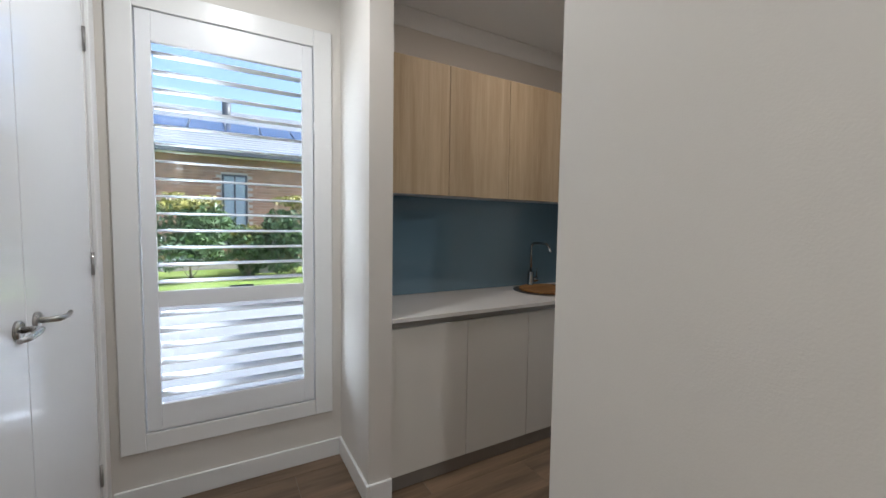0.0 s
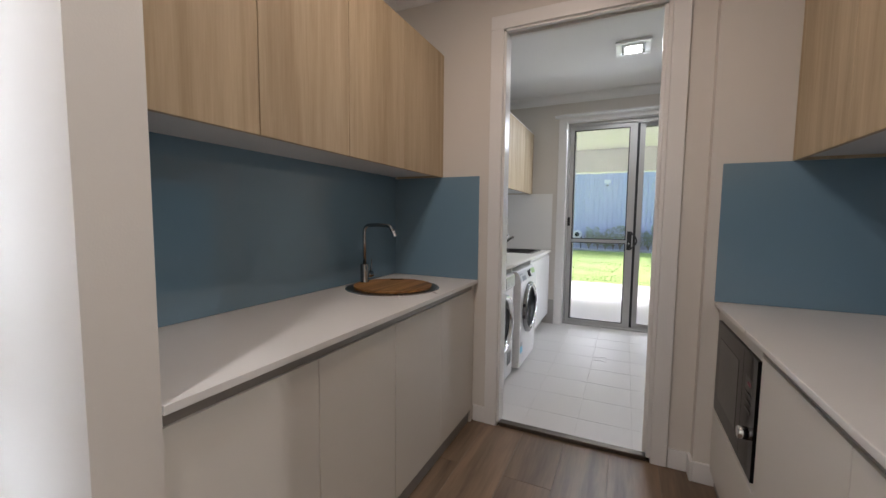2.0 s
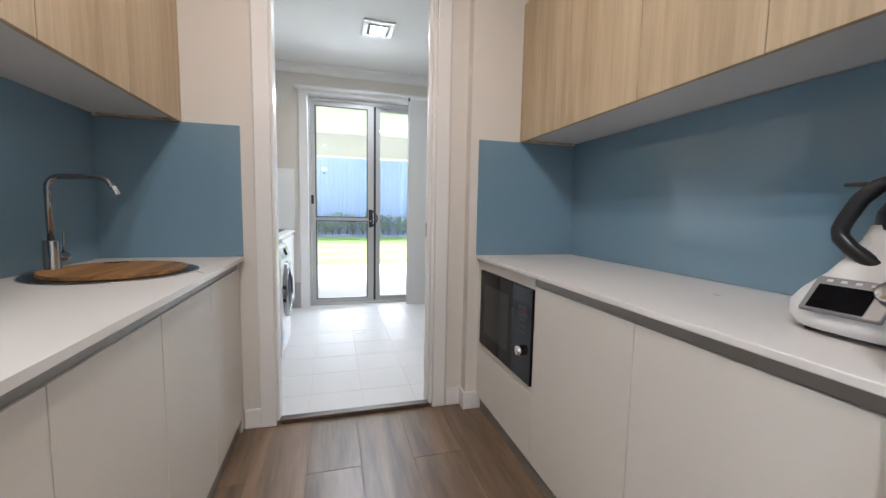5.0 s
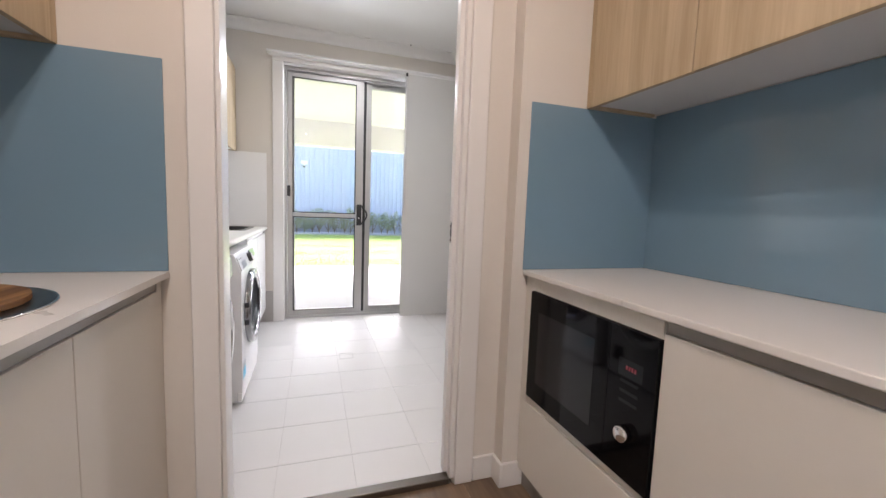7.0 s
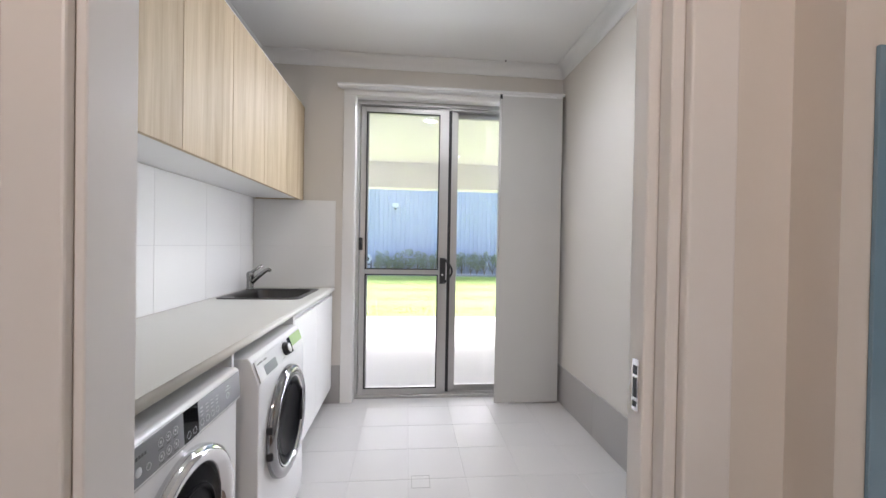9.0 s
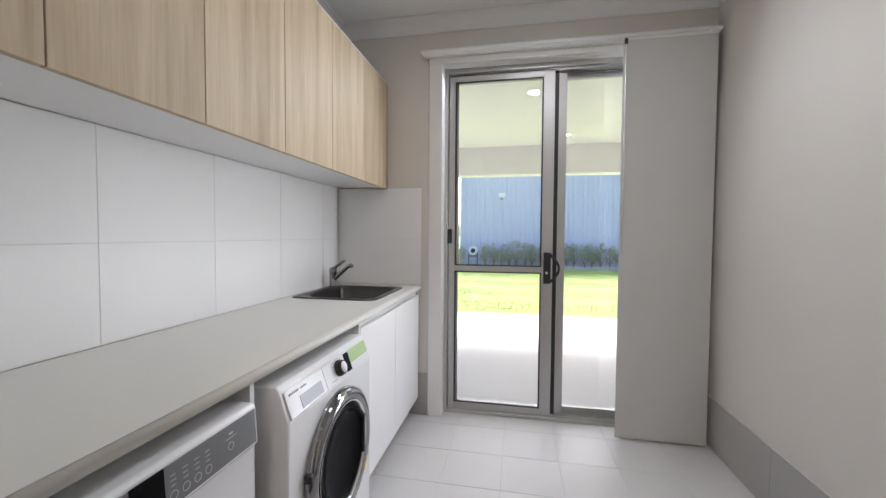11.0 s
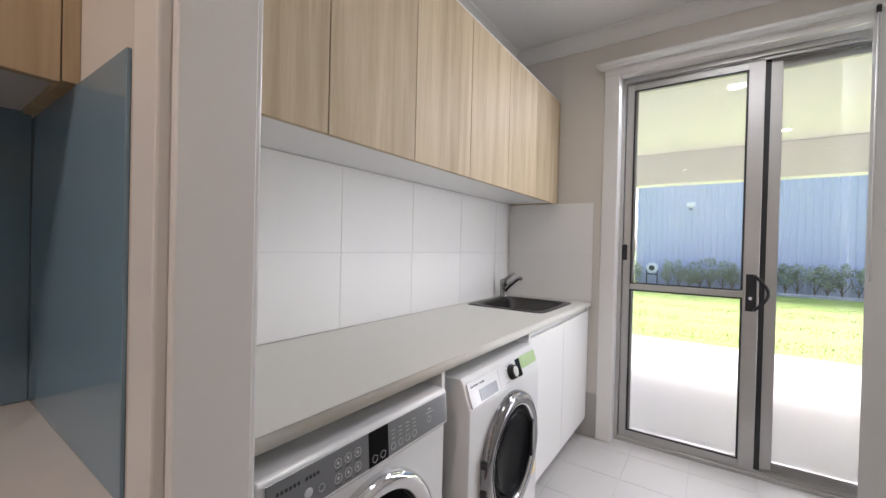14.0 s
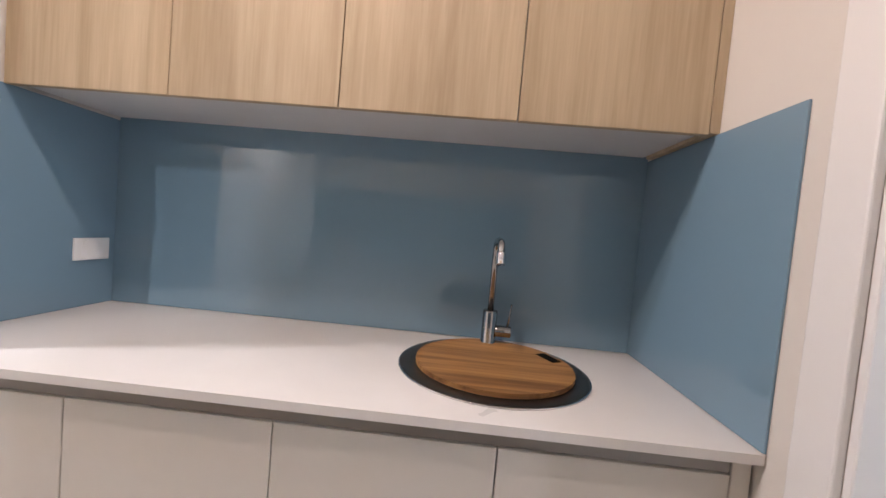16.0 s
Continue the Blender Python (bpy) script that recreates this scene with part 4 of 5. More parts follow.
LU2 = (4.690, 5.090, 5.487, 5.889, 6.290, 6.692, 7.105)
for k in range(6):
    wall_unit(LU2[k], LU2[k + 1], 4.018, 3.648, 1.596, 2.325, -1, "oak-look handleless wall cabinet above the laundry bench", "laundry wall cabinets", under=LWHITE)
structure("filler_laundry_upper", box(7.1055, 7.129, 3.648, 4.0, 1.602, 2.325, 0.001), OAK, "oak-look filler strip beside the wall", "filler")
structure("filler_laundry_upper_start", box(4.6585, 4.6895, 3.648, 4.0, 1.598, 2.325, 0.001), OAK, "oak-look filler strip beside the wall", "filler")
bulk = box(4.658, 7.128, 3.66, 4.03, 2.3255, 2.345, 0.001)
structure("cabinet_top_panel", bulk, LWHITE, "white top panel of the wall cabinets", "panel")


# ---- laundry sink and tap ----
def laundry_sink():
    s = thing("laundry_sink", (KX, KYC, 0.918), "rectangular stainless steel sink let into the laundry bench", "sink")
    bm = bmesh.new()
    secs = ((0.285, 0.252, 0.0005), (0.284, 0.251, 0.0045), (0.262, 0.228, 0.005), (0.235, 0.198, 0.003), (0.230, 0.192, -0.012), (0.216, 0.178, -0.150), (0.190, 0.155, -0.172), (0.02, 0.02, -0.176))
    n, rings = 64, []
    for hx, hy, z in secs:
        e = 14 if hx > 0.25 else 7
        ring = []
        for k in range(n):
            a = 2 * pi * k / n
            c, q = cos(a), sin(a)
            r = (abs(c / hx) ** e + abs(q / hy) ** e) ** (-1 / e)
            ring.append(bm.verts.new((KX + c * r, KYC + q * r - (0.018 if hx < 0.25 else 0), 0.918 + z)))
        rings.append(ring)
    for a, b2 in zip(rings, rings[1:]):
        for k in range(n):
            f = bm.faces.new((a[k], b2[k], b2[(k + 1) % n], a[(k + 1) % n]))
            f.smooth = True
    bm.faces.new(rings[-1])
    # steel colour taken far down to hold the shade inside the bowl
    part("bowl", bm, material("shaded_sink_steel", (0.08, 0.077, 0.074), 0.32, 1.0, vary=0.05), s)
    part("waste", lathe([(0, 0.0), (0.036, 0.0), (0.040, 0.002), (0.041, 0.0)], (KX, KYC - 0.018, 0.7425), "z", 28), CHROME, s, "chrome waste outlet")
    t = thing("mixer_tap", (6.90, 3.955, 0.908), "small satin steel lever mixer tap behind the laundry sink", "tap")
    x, y = 6.905, 3.955
    part("body", lathe([(0, 0), (0.029, 0), (0.029, 0.006), (0.024, 0.011), (0.0235, 0.085), (0.026, 0.090), (0.026, 0.118), (0.014, 0.130), (0, 0.132)], (x, y, 0.9228), "z", 26), TAPMETAL, t)
    part("spout", tube([(x, y, 0.965), (x - 0.010, y - 0.050, 1.010), (x - 0.020, y - 0.115, 1.062), (x - 0.023, y - 0.135, 1.070), (x - 0.024, y - 0.150, 1.060)], [0.017, 0.016, 0.014, 0.014, 0.0125], 14), TAPMETAL, t)
    part("lever", tube([(x, y, 1.036), (x + 0.006, y - 0.020, 1.058), (x + 0.022, y - 0.075, 1.098)], [0.014, 0.011, 0.008], 10), TAPMETAL, t)


laundry_sink()


# ---- washing machine and dryer ----
# chrome with a darkened base colour for the dark surroundings it mirrors
RINGMETAL = material("dark_reflecting_chrome", (0.30, 0.30, 0.31), 0.09, 1.0, vary=0.02, rough_vary=0.01)
DEEP = material("deep_dark_glass", (0.004, 0.004, 0.005), 0.3, vary=0.05, rough_vary=0.02, spec=0.03)


def stickers(p, rows):
    for name, b6, mat, lab in rows:
        part(name, box(*b6, b=0), mat, p, lab)


def front_loader(name, x0, x1, yf, label, washer):
    cat = "washing machine" if washer else "dryer"
    w = thing(name, ((x0 + x1) / 2, 3.7, 0), label, cat)
    zt = 0.850
    zp = 0.752
    # casing with a sloping fascia zone above the flat front
    prof_side = [(yf, 0.075), (yf, zp), (yf + 0.030, zt - 0.012), (yf + 0.040, zt), (3.96, zt), (3.96, 0.022), (yf + 0.03, 0.022), (yf + 0.03, 0.075)]
    if not washer:
        prof_side = [(yf, 0.075), (yf, zp - 0.012), (yf - 0.012, zp), (yf - 0.006, zt - 0.008), (yf + 0.004, zt), (3.96, zt), (3.96, 0.022), (yf + 0.03, 0.022), (yf + 0.03, 0.075)]
    part("casing", extrude(prof_side, "x", x0, x1, bevel=0.004), APPL, w)
    part("plinth", box(x0 + 0.004, x1 - 0.004, yf + 0.004, yf + 0.028, 0.024, 0.073, 0.002), APPL, w)
    for fx in (x0 + 0.06, x1 - 0.06):
        for fy in (yf + 0.09, 3.88):
            part("foot", cyl((fx, fy, 0.0), (fx, fy, 0.0225), 0.022, n=14), RUBBER, w, "black levelling foot")
    cx, cz = (x0 + x1) / 2 + (0.004 if washer else 0.0), 0.503
    R = 0.228 if washer else 0.222
    ring = lathe([(R - 0.052, 0.004), (R - 0.050, 0.020), (R - 0.040, 0.030), (R - 0.018, 0.034), (R - 0.004, 0.026), (R, 0.012), (R, 0.001)], (cx, yf, cz), "y", 64, caps=False)
    door = part("door_ring", ring, RINGMETAL if washer else CHROME, w, "polished chrome door ring with dark reflections in its colour" if washer else "polished chrome door ring")
    if washer:
        dark = lathe([(R - 0.086, 0.001), (R - 0.084, 0.018), (R - 0.070, 0.026), (R - 0.0515, 0.024), (R - 0.0515, 0.006)], (cx, yf, cz), "y", 56, caps=False)
        part("inner_ring", dark, DEEP, door, "black inner door ring")
        trim = lathe([(R - 0.053, 0.020), (R - 0.052, 0.0275), (R - 0.047, 0.0300), (R - 0.044, 0.0300)], (cx, yf, cz), "y", 56, caps=False)
        part("trim_ring", trim, CHROME, door, "thin bright chrome rim")
        bowl = lathe([(0.0, 0.003), (0.06, 0.004), (0.10, 0.009), (R - 0.100, 0.016), (R - 0.086, 0.022)], (cx, yf, cz), "y", 56, caps=False)
        part("door_bowl", bowl, DEEP, door, "dark glass bowl")
        part("door_catch", box(cx + R - 0.080, cx + R - 0.062, yf - 0.034, yf - 0.024, cz - 0.075, cz + 0.075, 0.003), BLACK, door)
        for zz in (cz - 0.05, cz + 0.05):
            part("hinge", box(cx - R - 0.002, cx - R + 0.016, yf - 0.026, yf - 0.002, zz - 0.014, zz + 0.014, 0.003), BLACK, door, "dark hinge cover")
    else:
        bowl = lathe([(0.0, 0.016), (0.06, 0.018), (0.12, 0.014), (R - 0.052, 0.005)], (cx, yf, cz), "y", 56, caps=False)
        part("door_bowl", bowl, DEEP, door, "dark glass window")
        rr = lathe([(0.112, 0.0165), (0.116, 0.021), (0.124, 0.020), (0.126, 0.0145)], (cx, yf, cz), "y", 48, caps=False)
        part("inner_ring", rr, DEEP, door)
        grille = part("vent_grille", box(x1 - 0.155, x1 - 0.055, yf - 0.003, yf + 0.001, 0.125, 0.235, 0.001), GREY, w, "grey filter flap")
        for k in range(6):
            part("slot", box(x1 - 0.148, x1 - 0.062, yf - 0.0045, yf - 0.003, 0.135 + 0.016 * k, 0.143 + 0.016 * k, 0), SCREEN, grille)

    # the fascia is drawn flat, then laid on the slope
    if washer:
        slope = Matrix.Translation((x0, yf + 0.0005, zp)) @ Matrix.Rotation(math.atan2(-0.030, zt - 0.012 - zp), 4, "X")
    else:
        slope = Matrix.Translation((x0, yf - 0.0125, zp)) @ Matrix.Rotation(math.atan2(-0.006, zt - 0.008 - zp), 4, "X")

    def on(u0, u1, v0, v1, h0, h1, mat, nm, parent, lab="", b=0.0):
        q = box(u0, u1, -h1, -h0, v0, v1, b)
        bmesh.ops.transform(q, matrix=slope, verts=q.verts)
        return part(nm, q, mat, parent, lab)

    def knob(u, v, r, hgt, mat, nm, parent, lab="", n=28):
        q = lathe([(0, 0), (r, 0), (r, hgt * 0.8), (r * 0.9, hgt), (0, hgt)], (u, 0, v), "y", n)
        bmesh.ops.transform(q, matrix=slope, verts=q.verts)
        return part(nm, q, mat, parent, lab)

    def circle(u, v, r, parent, mat=PALEINK):
        q = lathe([(r - 0.0012, 0.0002), (r - 0.0012, 0.0012), (r, 0.0012), (r, 0.0002)], (u, 0.0 - 0.0026, v), "y", 20)
        bmesh.ops.transform(q, matrix=slope, verts=q.verts)
        return part("touch_ring", q, mat, parent)

    if washer:
        drawer = on(0.012, 0.225, 0.004, 0.084, 0.001, 0.006, APPL, "detergent_drawer", w, "white detergent drawer", 0.002)
        on(0.075, 0.200, 0.012, 0.050, 0.006, 0.0068, GREY, "drawer_grip", drawer, "grey drawer grip")
        for k in range(11):
            if k != 6:
                on(0.030 + 0.0085 * k, 0.0355 + 0.0085 * k, 0.066, 0.072, 0.006, 0.0064, INK, "brand_bar", drawer)
        panel = on(0.228, 0.590, 0.006, 0.084, 0.001, 0.004, APPL, "fascia", w, "white control fascia", 0.001)
        knob(0.330, 0.046, 0.026, 0.026, BLACK, "dial", panel, "black programme dial with a white cap")
        knob(0.330, 0.046, 0.021, 0.0275, WPLASTIC, "dial_cap", panel, "white dial cap")
        knob(0.330, 0.046, 0.029, 0.016, BLACK, "dial_skirt", panel)
        on(0.382, 0.422, 0.012, 0.080, 0.004, 0.0048, SCREEN, "display", panel, "dark display")
        on(0.424, 0.585, 0.034, 0.082, 0.004, 0.0044, LIME, "sticker", panel, "pale green sticker film")
        on(0.268, 0.300, 0.016, 0.017, 0.004, 0.0044, INK, "print_bar", panel)
        circle(0.262, 0.056, 0.010, panel, INK)
        for k in range(6):
            a = pi * (0.15 + 0.7 * k / 5)
            u, v = 0.330 + 0.040 * cos(a), 0.046 + 0.034 * sin(a)
            on(u - 0.004, u + 0.004, v - 0.0012, v + 0.0012, 0.004, 0.0044, INK, "print_bar", panel)
        circle(0.394, 0.022, 0.006, panel)
        circle(0.411, 0.022, 0.006, panel)
        for k in range(4):
            circle(0.440 + 0.028 * k, 0.022, 0.005, panel, GREY)
        stickers(w, (("energy_label", (x1 - 0.075, x1 - 0.020, yf - 0.0012, yf - 0.0004, 0.30, 0.352), YELLOW, "yellow energy label"),
                     ("energy_label", (x1 - 0.075, x1 - 0.020, yf - 0.0012, yf - 0.0004, 0.352, 0.385), INK, "black band of the energy label"),
                     ("energy_label", (x1 - 0.068, x1 - 0.030, yf - 0.0012, yf - 0.0004, 0.387, 0.425), RED, "red arch of the energy label"),
                     ("water_label", (x0 + 0.02, x0 + 0.105, yf - 0.0012, yf - 0.0004, 0.145, 0.20), SKYBLUE, "blue water rating label"),
                     ("water_label", (x0 + 0.03, x0 + 0.095, yf - 0.0012, yf - 0.0004, 0.202, 0.235), GREY, "grey head of the water rating label")))
        on(0.005, 0.020, 0.0, 0.001, 0, 0.001, APPL, "seam", w)
    else:
        fas = on(0.014, 0.588, 0.006, 0.088, 0.001, 0.003, GREY, "fascia", w, "grey control fascia", 0.001)
        on(0.268, 0.334, 0.006, 0.088, 0.003, 0.0036, BGLASS, "display", fas, "black display")
        for k in range(11):
            if k != 6:
                on(0.034 + 0.009 * k, 0.040 + 0.009 * k, 0.060, 0.067, 0.003, 0.0034, INK, "brand_bar", fas)
        knob(0.104, 0.034, 0.010, 0.004, PALEINK, "power_button", fas, "pale round power button")
        circle(0.135, 0.030, 0.008, fas)
        for r, v in enumerate((0.060, 0.028)):
            for k in range(3):
                u = 0.178 + 0.028 * k
                circle(u, v, 0.010, fas)
                on(u - 0.003, u + 0.003, v - 0.003, v + 0.003, 0.003, 0.0034, PALEINK, "icon_bar", fas)
                on(u - 0.009, u + 0.009, v - 0.0155, v - 0.0140, 0.003, 0.0034, INK, "print_bar", fas)
        circle(0.288, 0.022, 0.009, fas)
        circle(0.315, 0.022, 0.009, fas)
        for k in range(4):
            u = 0.352 + 0.028 * k
            circle(u, 0.026, 0.009, fas)
            for j in range(3):
                on(u - 0.006, u + 0.006, 0.044 + 0.010 * j, 0.0455 + 0.010 * j, 0.003, 0.0034, PALEINK, "print_bar", fas)
        circle(0.502, 0.040, 0.009, fas)
        on(0.488, 0.522, 0.058, 0.0595, 0.003, 0.0034, PALEINK, "print_bar", fas)
        on(0.498, 0.510, 0.066, 0.070, 0.003, 0.0034, PALEINK, "print_bar", fas)
    return w


front_loader("washing_machine", 5.425, 6.022, 3.348, "white front-loading washing machine with a chrome door ring", True)
front_loader("dryer", 4.738, 5.336, 3.386, "white clothes dryer with a grey control panel", False)


# ---- ceiling fittings ----
def exhaust():
    e = thing("exhaust_light", (5.98, 2.585, CEIL), "square white ceiling exhaust fan with a lit centre", "ceiling light")
    cx, cy = 5.985, 2.585
    fr = bmesh.new()
    for b6 in ((cx - 0.155, cx - 0.105, cy - 0.135, cy + 0.135), (cx + 0.105, cx + 0.155, cy - 0.135, cy + 0.135), (cx - 0.105, cx + 0.105, cy - 0.135, cy - 0.090), (cx - 0.105, cx + 0.105, cy + 0.090, cy + 0.135)):
        box(*b6, CEIL - 0.018, CEIL - 0.0005, b=0.003, bm=fr)
    part("frame", fr, WPLASTIC, e)
    # a black sheet behind the centre plate paints the gap's shade
    part("grille_gap", box(cx - 0.104, cx + 0.104, cy - 0.089, cy + 0.089, CEIL - 0.004, CEIL - 0.0005, 0), BLACK, e, "black plate for the shade in the air gap")
    part("centre_plate", box(cx - 0.090, cx + 0.090, cy - 0.076, cy + 0.076, CEIL - 0.022, CEIL - 0.010, 0.003), WPLASTIC, e)
    part("diffuser", box(cx - 0.070, cx + 0.070, cy - 0.058, cy + 0.058, CEIL - 0.027, CEIL - 0.0225, 0.002), DIFFUSER, e, "lit frosted diffuser")
    hk = thing("ceiling_hook", (7.03, 2.08, CEIL), "tiny dark hook in the ceiling", "hook")
    part("hook", cyl((7.03, 2.08, CEIL - 0.012), (7.03, 2.08, CEIL - 0.0003), 0.004, n=10), BLACK, hk)


exhaust()
for px, py in DOWNLIGHTS:
    d = thing("downlight", (px, py, CEIL), "round white recessed ceiling downlight, lit, assumed out of view", "downlight", "ceiling downlights")
    part("bezel", lathe([(0.046, -0.002), (0.047, -0.008), (0.056, -0.0075), (0.060, -0.0005)], (px, py, CEIL), "z", 32), WPLASTIC, d)
    part("lens", cyl((px, py, CEIL - 0.004), (px, py, CEIL - 0.0005), 0.045, n=28), LAMPGLOW, d, "lit lens")

# ---- outside: garden behind the laundry ----
ground = bmesh.new()
bmesh.ops.create_grid(ground, x_segments=2, y_segments=2, size=600)
bmesh.ops.translate(ground, vec=(0, 0, -0.17), verts=ground.verts)
structure("ground", ground, LAWN, "wide grassy ground", "ground")
structure("patio_slab", box(7.36, 11.10, -8, 12, -0.16, -0.045, 0.01), CONCRETE, "pale concrete patio slab under the roof", "patio")
structure("patio_soffit", box(7.36, 11.30, -6, 6.5, 2.735, 2.80, 0), SOFFIT, "flat cream patio ceiling", "patio ceiling")
pl = thing("downlight", (10.36, 2.05, 2.735), "small round patio ceiling downlight, lit", "downlight")
part("bezel", lathe([(0.046, -0.002), (0.047, -0.008), (0.056, -0.0075), (0.060, -0.0005)], (10.36, 2.05, 2.735), "z", 28), WPLASTIC, pl)
part("lens", cyl((10.36, 2.05, 2.730), (10.36, 2.05, 2.7345), 0.045, n=24), LAMPGLOW, pl, "lit lens")
structure("patio_beam", box(10.98, 11.24, -6, 6.5, 2.275, 2.734, 0.004), RENDERW, "white rendered patio beam", "beam")
structure("patio_gutter", box(11.245, 11.36, -6, 6.5, 2.60, 2.74, 0.01), SOFFIT, "cream gutter along the patio roof", "gutter")
structure("house_roof", box(1.0, 11.4, -6, 4.55, 2.90, 3.1, 0), ROOFT, "roof slab over the house", "roof")
structure("wall_house_outer", box(7.361, 7.40, -6, 1.70, -0.16, 2.73, 0), RENDERW, "outer wall of the house", "wall")
structure("wall_house_outer", box(7.361, 7.40, 3.30, 4.16, -0.16, 2.73, 0), RENDERW, "outer wall of the house", "wall")
lawn = bmesh.new()
bmesh.ops.create_grid(lawn, x_segments=60, y_segments=80, size=1)
for v in lawn.verts:
    v.co = Vector((15.95 + v.co.x * 4.85, 2.0 + v.co.y * 14, -0.065 + 0.012 * sin(v.co.x * 17 + 2 * v.co.y) + rnd.uniform(-0.006, 0.006)))
for f in lawn.faces:
    f.smooth = True
structure("lawn", lawn, LAWN, "mown green lawn", "lawn")
verts, faces = [], []
for k in range(34000):
    gx = 11.12 + 9.6 * rnd.random() ** 1.4
    gy = rnd.uniform(-5.5, 7.5)
    hgt, a = rnd.uniform(0.010, 0.028), rnd.uniform(0, 2 * pi)
    dx, dy, lx, ly = 0.005 * cos(a), 0.005 * sin(a), rnd.uniform(-0.03, 0.03), rnd.uniform(-0.03, 0.03)
    i = len(verts)
    verts += [(gx - dx, gy - dy, -0.07), (gx + dx, gy + dy, -0.07), (gx + lx, gy + ly, -0.06 + hgt)]
    faces.append((i, i + 1, i + 2))
me = bpy.data.meshes.new("grass")
me.from_pydata(verts, [], faces)
me.materials.append(GRASS)
tagged(new("grass", me), "short green lawn grass blades", "grass", kind="stuff")
structure("garden_edging", box(20.78, 20.90, -12, 16, -0.14, 0.01, 0.01), CONCRETE, "pale garden edging strip", "edging")

shed = thing("neighbour_shed", (21.9, 0, 0), "large blue-grey steel clad building behind the hedge", "building")
prof = []
y = -14.0
while y < 5.02:
    prof += [(21.9, y), (21.9, y + 0.13), (21.875, y + 0.145), (21.875, y + 0.175), (21.9, y + 0.19)]
    y += 0.20
prof += [(22.2, y), (22.2, -14.0)]
part("cladding", extrude(prof, "z", -0.15, 4.6), CLAD, shed)
part("corner_flashing", box(21.86, 21.92, y - 0.04, y + 0.05, -0.15, 4.6, 0.004), CLAD, shed)
fl = thing("flood_light", (21.86, 3.41, 3.0), "small white wall-mounted flood light", "flood light")
part("housing", box(21.72, 21.80, 3.27, 3.55, 2.98, 3.14, 0.012, 2), WPLASTIC, fl)
part("arm", box(21.79, 21.876, 3.37, 3.45, 2.93, 3.0, 0.006), WPLASTIC, fl)
part("sensor", box(21.74, 21.82, 3.36, 3.46, 2.84, 2.925, 0.02, 2), GREY, fl, "grey motion sensor")
hr = thing("hose_reel", (21.3, 4.58, -0.1), "hose reel on a black stand beside the hedge", "hose reel")
part("drum", cyl((21.20, 4.60, 0.62), (21.42, 4.60, 0.62), 0.20, n=24, b=0.02), WPLASTIC, hr, "white hose drum")
part("hub", cyl((21.18, 4.60, 0.62), (21.44, 4.60, 0.62), 0.10, n=20), BLACK, hr, "dark hub")
for yy in (4.42, 4.78):
    part("leg", box(21.24, 21.28, yy - 0.02, yy + 0.02, -0.15, 0.55, 0.004), BLACK, hr)
part("crossbar", box(21.24, 21.28, 4.44, 4.76, 0.36, 0.40, 0.004), BLACK, hr)


def leaf_cloud(cx, cy, z0, z1, rx, ry, count, size, seed, lumps=9):
    """Many small leaves on the outside of a lumpy crown."""
    r = random.Random(seed)
    balls = []
    for k in range(lumps):
        zz = z0 + (z1 - z0) * (0.18 + 0.72 * r.random())
        w = 1 - 0.55 * abs((zz - (z0 + z1) / 2) / ((z1 - z0) / 2)) ** 2
        a = r.uniform(0, 2 * pi)
        balls.append((cx + rx * 0.5 * w * cos(a), cy + ry * 0.5 * w * sin(a), zz, rx * r.uniform(0.42, 0.62) * w, (z1 - z0) * r.uniform(0.16, 0.26)))
    vs, fs = [], []
    for k in range(count):
        bx, by, bz, br, bh = balls[r.randrange(lumps)]
        d = Vector((r.gauss(0, 1), r.gauss(0, 1), r.gauss(0, 1))).normalized()
        q = r.uniform(0.72, 1.08)
        c = Vector((bx + d.x * br * q, by + d.y * br * q, bz + d.z * bh * q))
        t1 = d.orthogonal().normalized()
        t1.rotate(Euler((r.uniform(0, 6), r.uniform(0, 6), r.uniform(0, 6))))
        t2 = t1.cross(Vector((r.gauss(0, 1), r.gauss(0, 1), r.gauss(0, 1)))).normalized()
        s = size * r.uniform(0.6, 1.25)
        i = len(vs)
        vs += [c - t1 * s, c + t2 * s * 0.42, c + t1 * s, c - t2 * s * 0.42]
        fs.append((i, i + 1, i + 2, i + 3))
    return vs, fs


def shrub(name, x, y, z0, trunk, z1, rx, ry, count, size, seed, mat, label, group):
    s = thing(name, (x, y, z0), label, "shrub", group)
    tk = tube([(x, y, z0), (x + 0.02, y, z0 + trunk * 0.6), (x - 0.01, y + 0.02, z0 + trunk + 0.25)], [0.03, 0.024, 0.014], 8)
    for k in range(4):
        a = k * 1.7 + seed
        tube([(x, y, z0 + trunk * 0.7), (x + 0.12 * cos(a), y + 0.12 * sin(a), z0 + trunk + 0.12), (x + 0.24 * cos(a), y + 0.24 * sin(a), z0 + trunk + 0.45)], [0.014, 0.011, 0.006], 6, bm=tk)
    part("trunk", tk, BARK, s)
    vs, fs = leaf_cloud(x, y, z0 + trunk * 0.75, z1, rx, ry, count, size, seed)
    me = bpy.data.meshes.new("crown")
    me.from_pydata(vs, [], fs)
    me.materials.append(mat)
    ob = new("crown", me)
    ob.parent = s
    ob.matrix_parent_inverse = Matrix.Translation(-s.location)
    return s


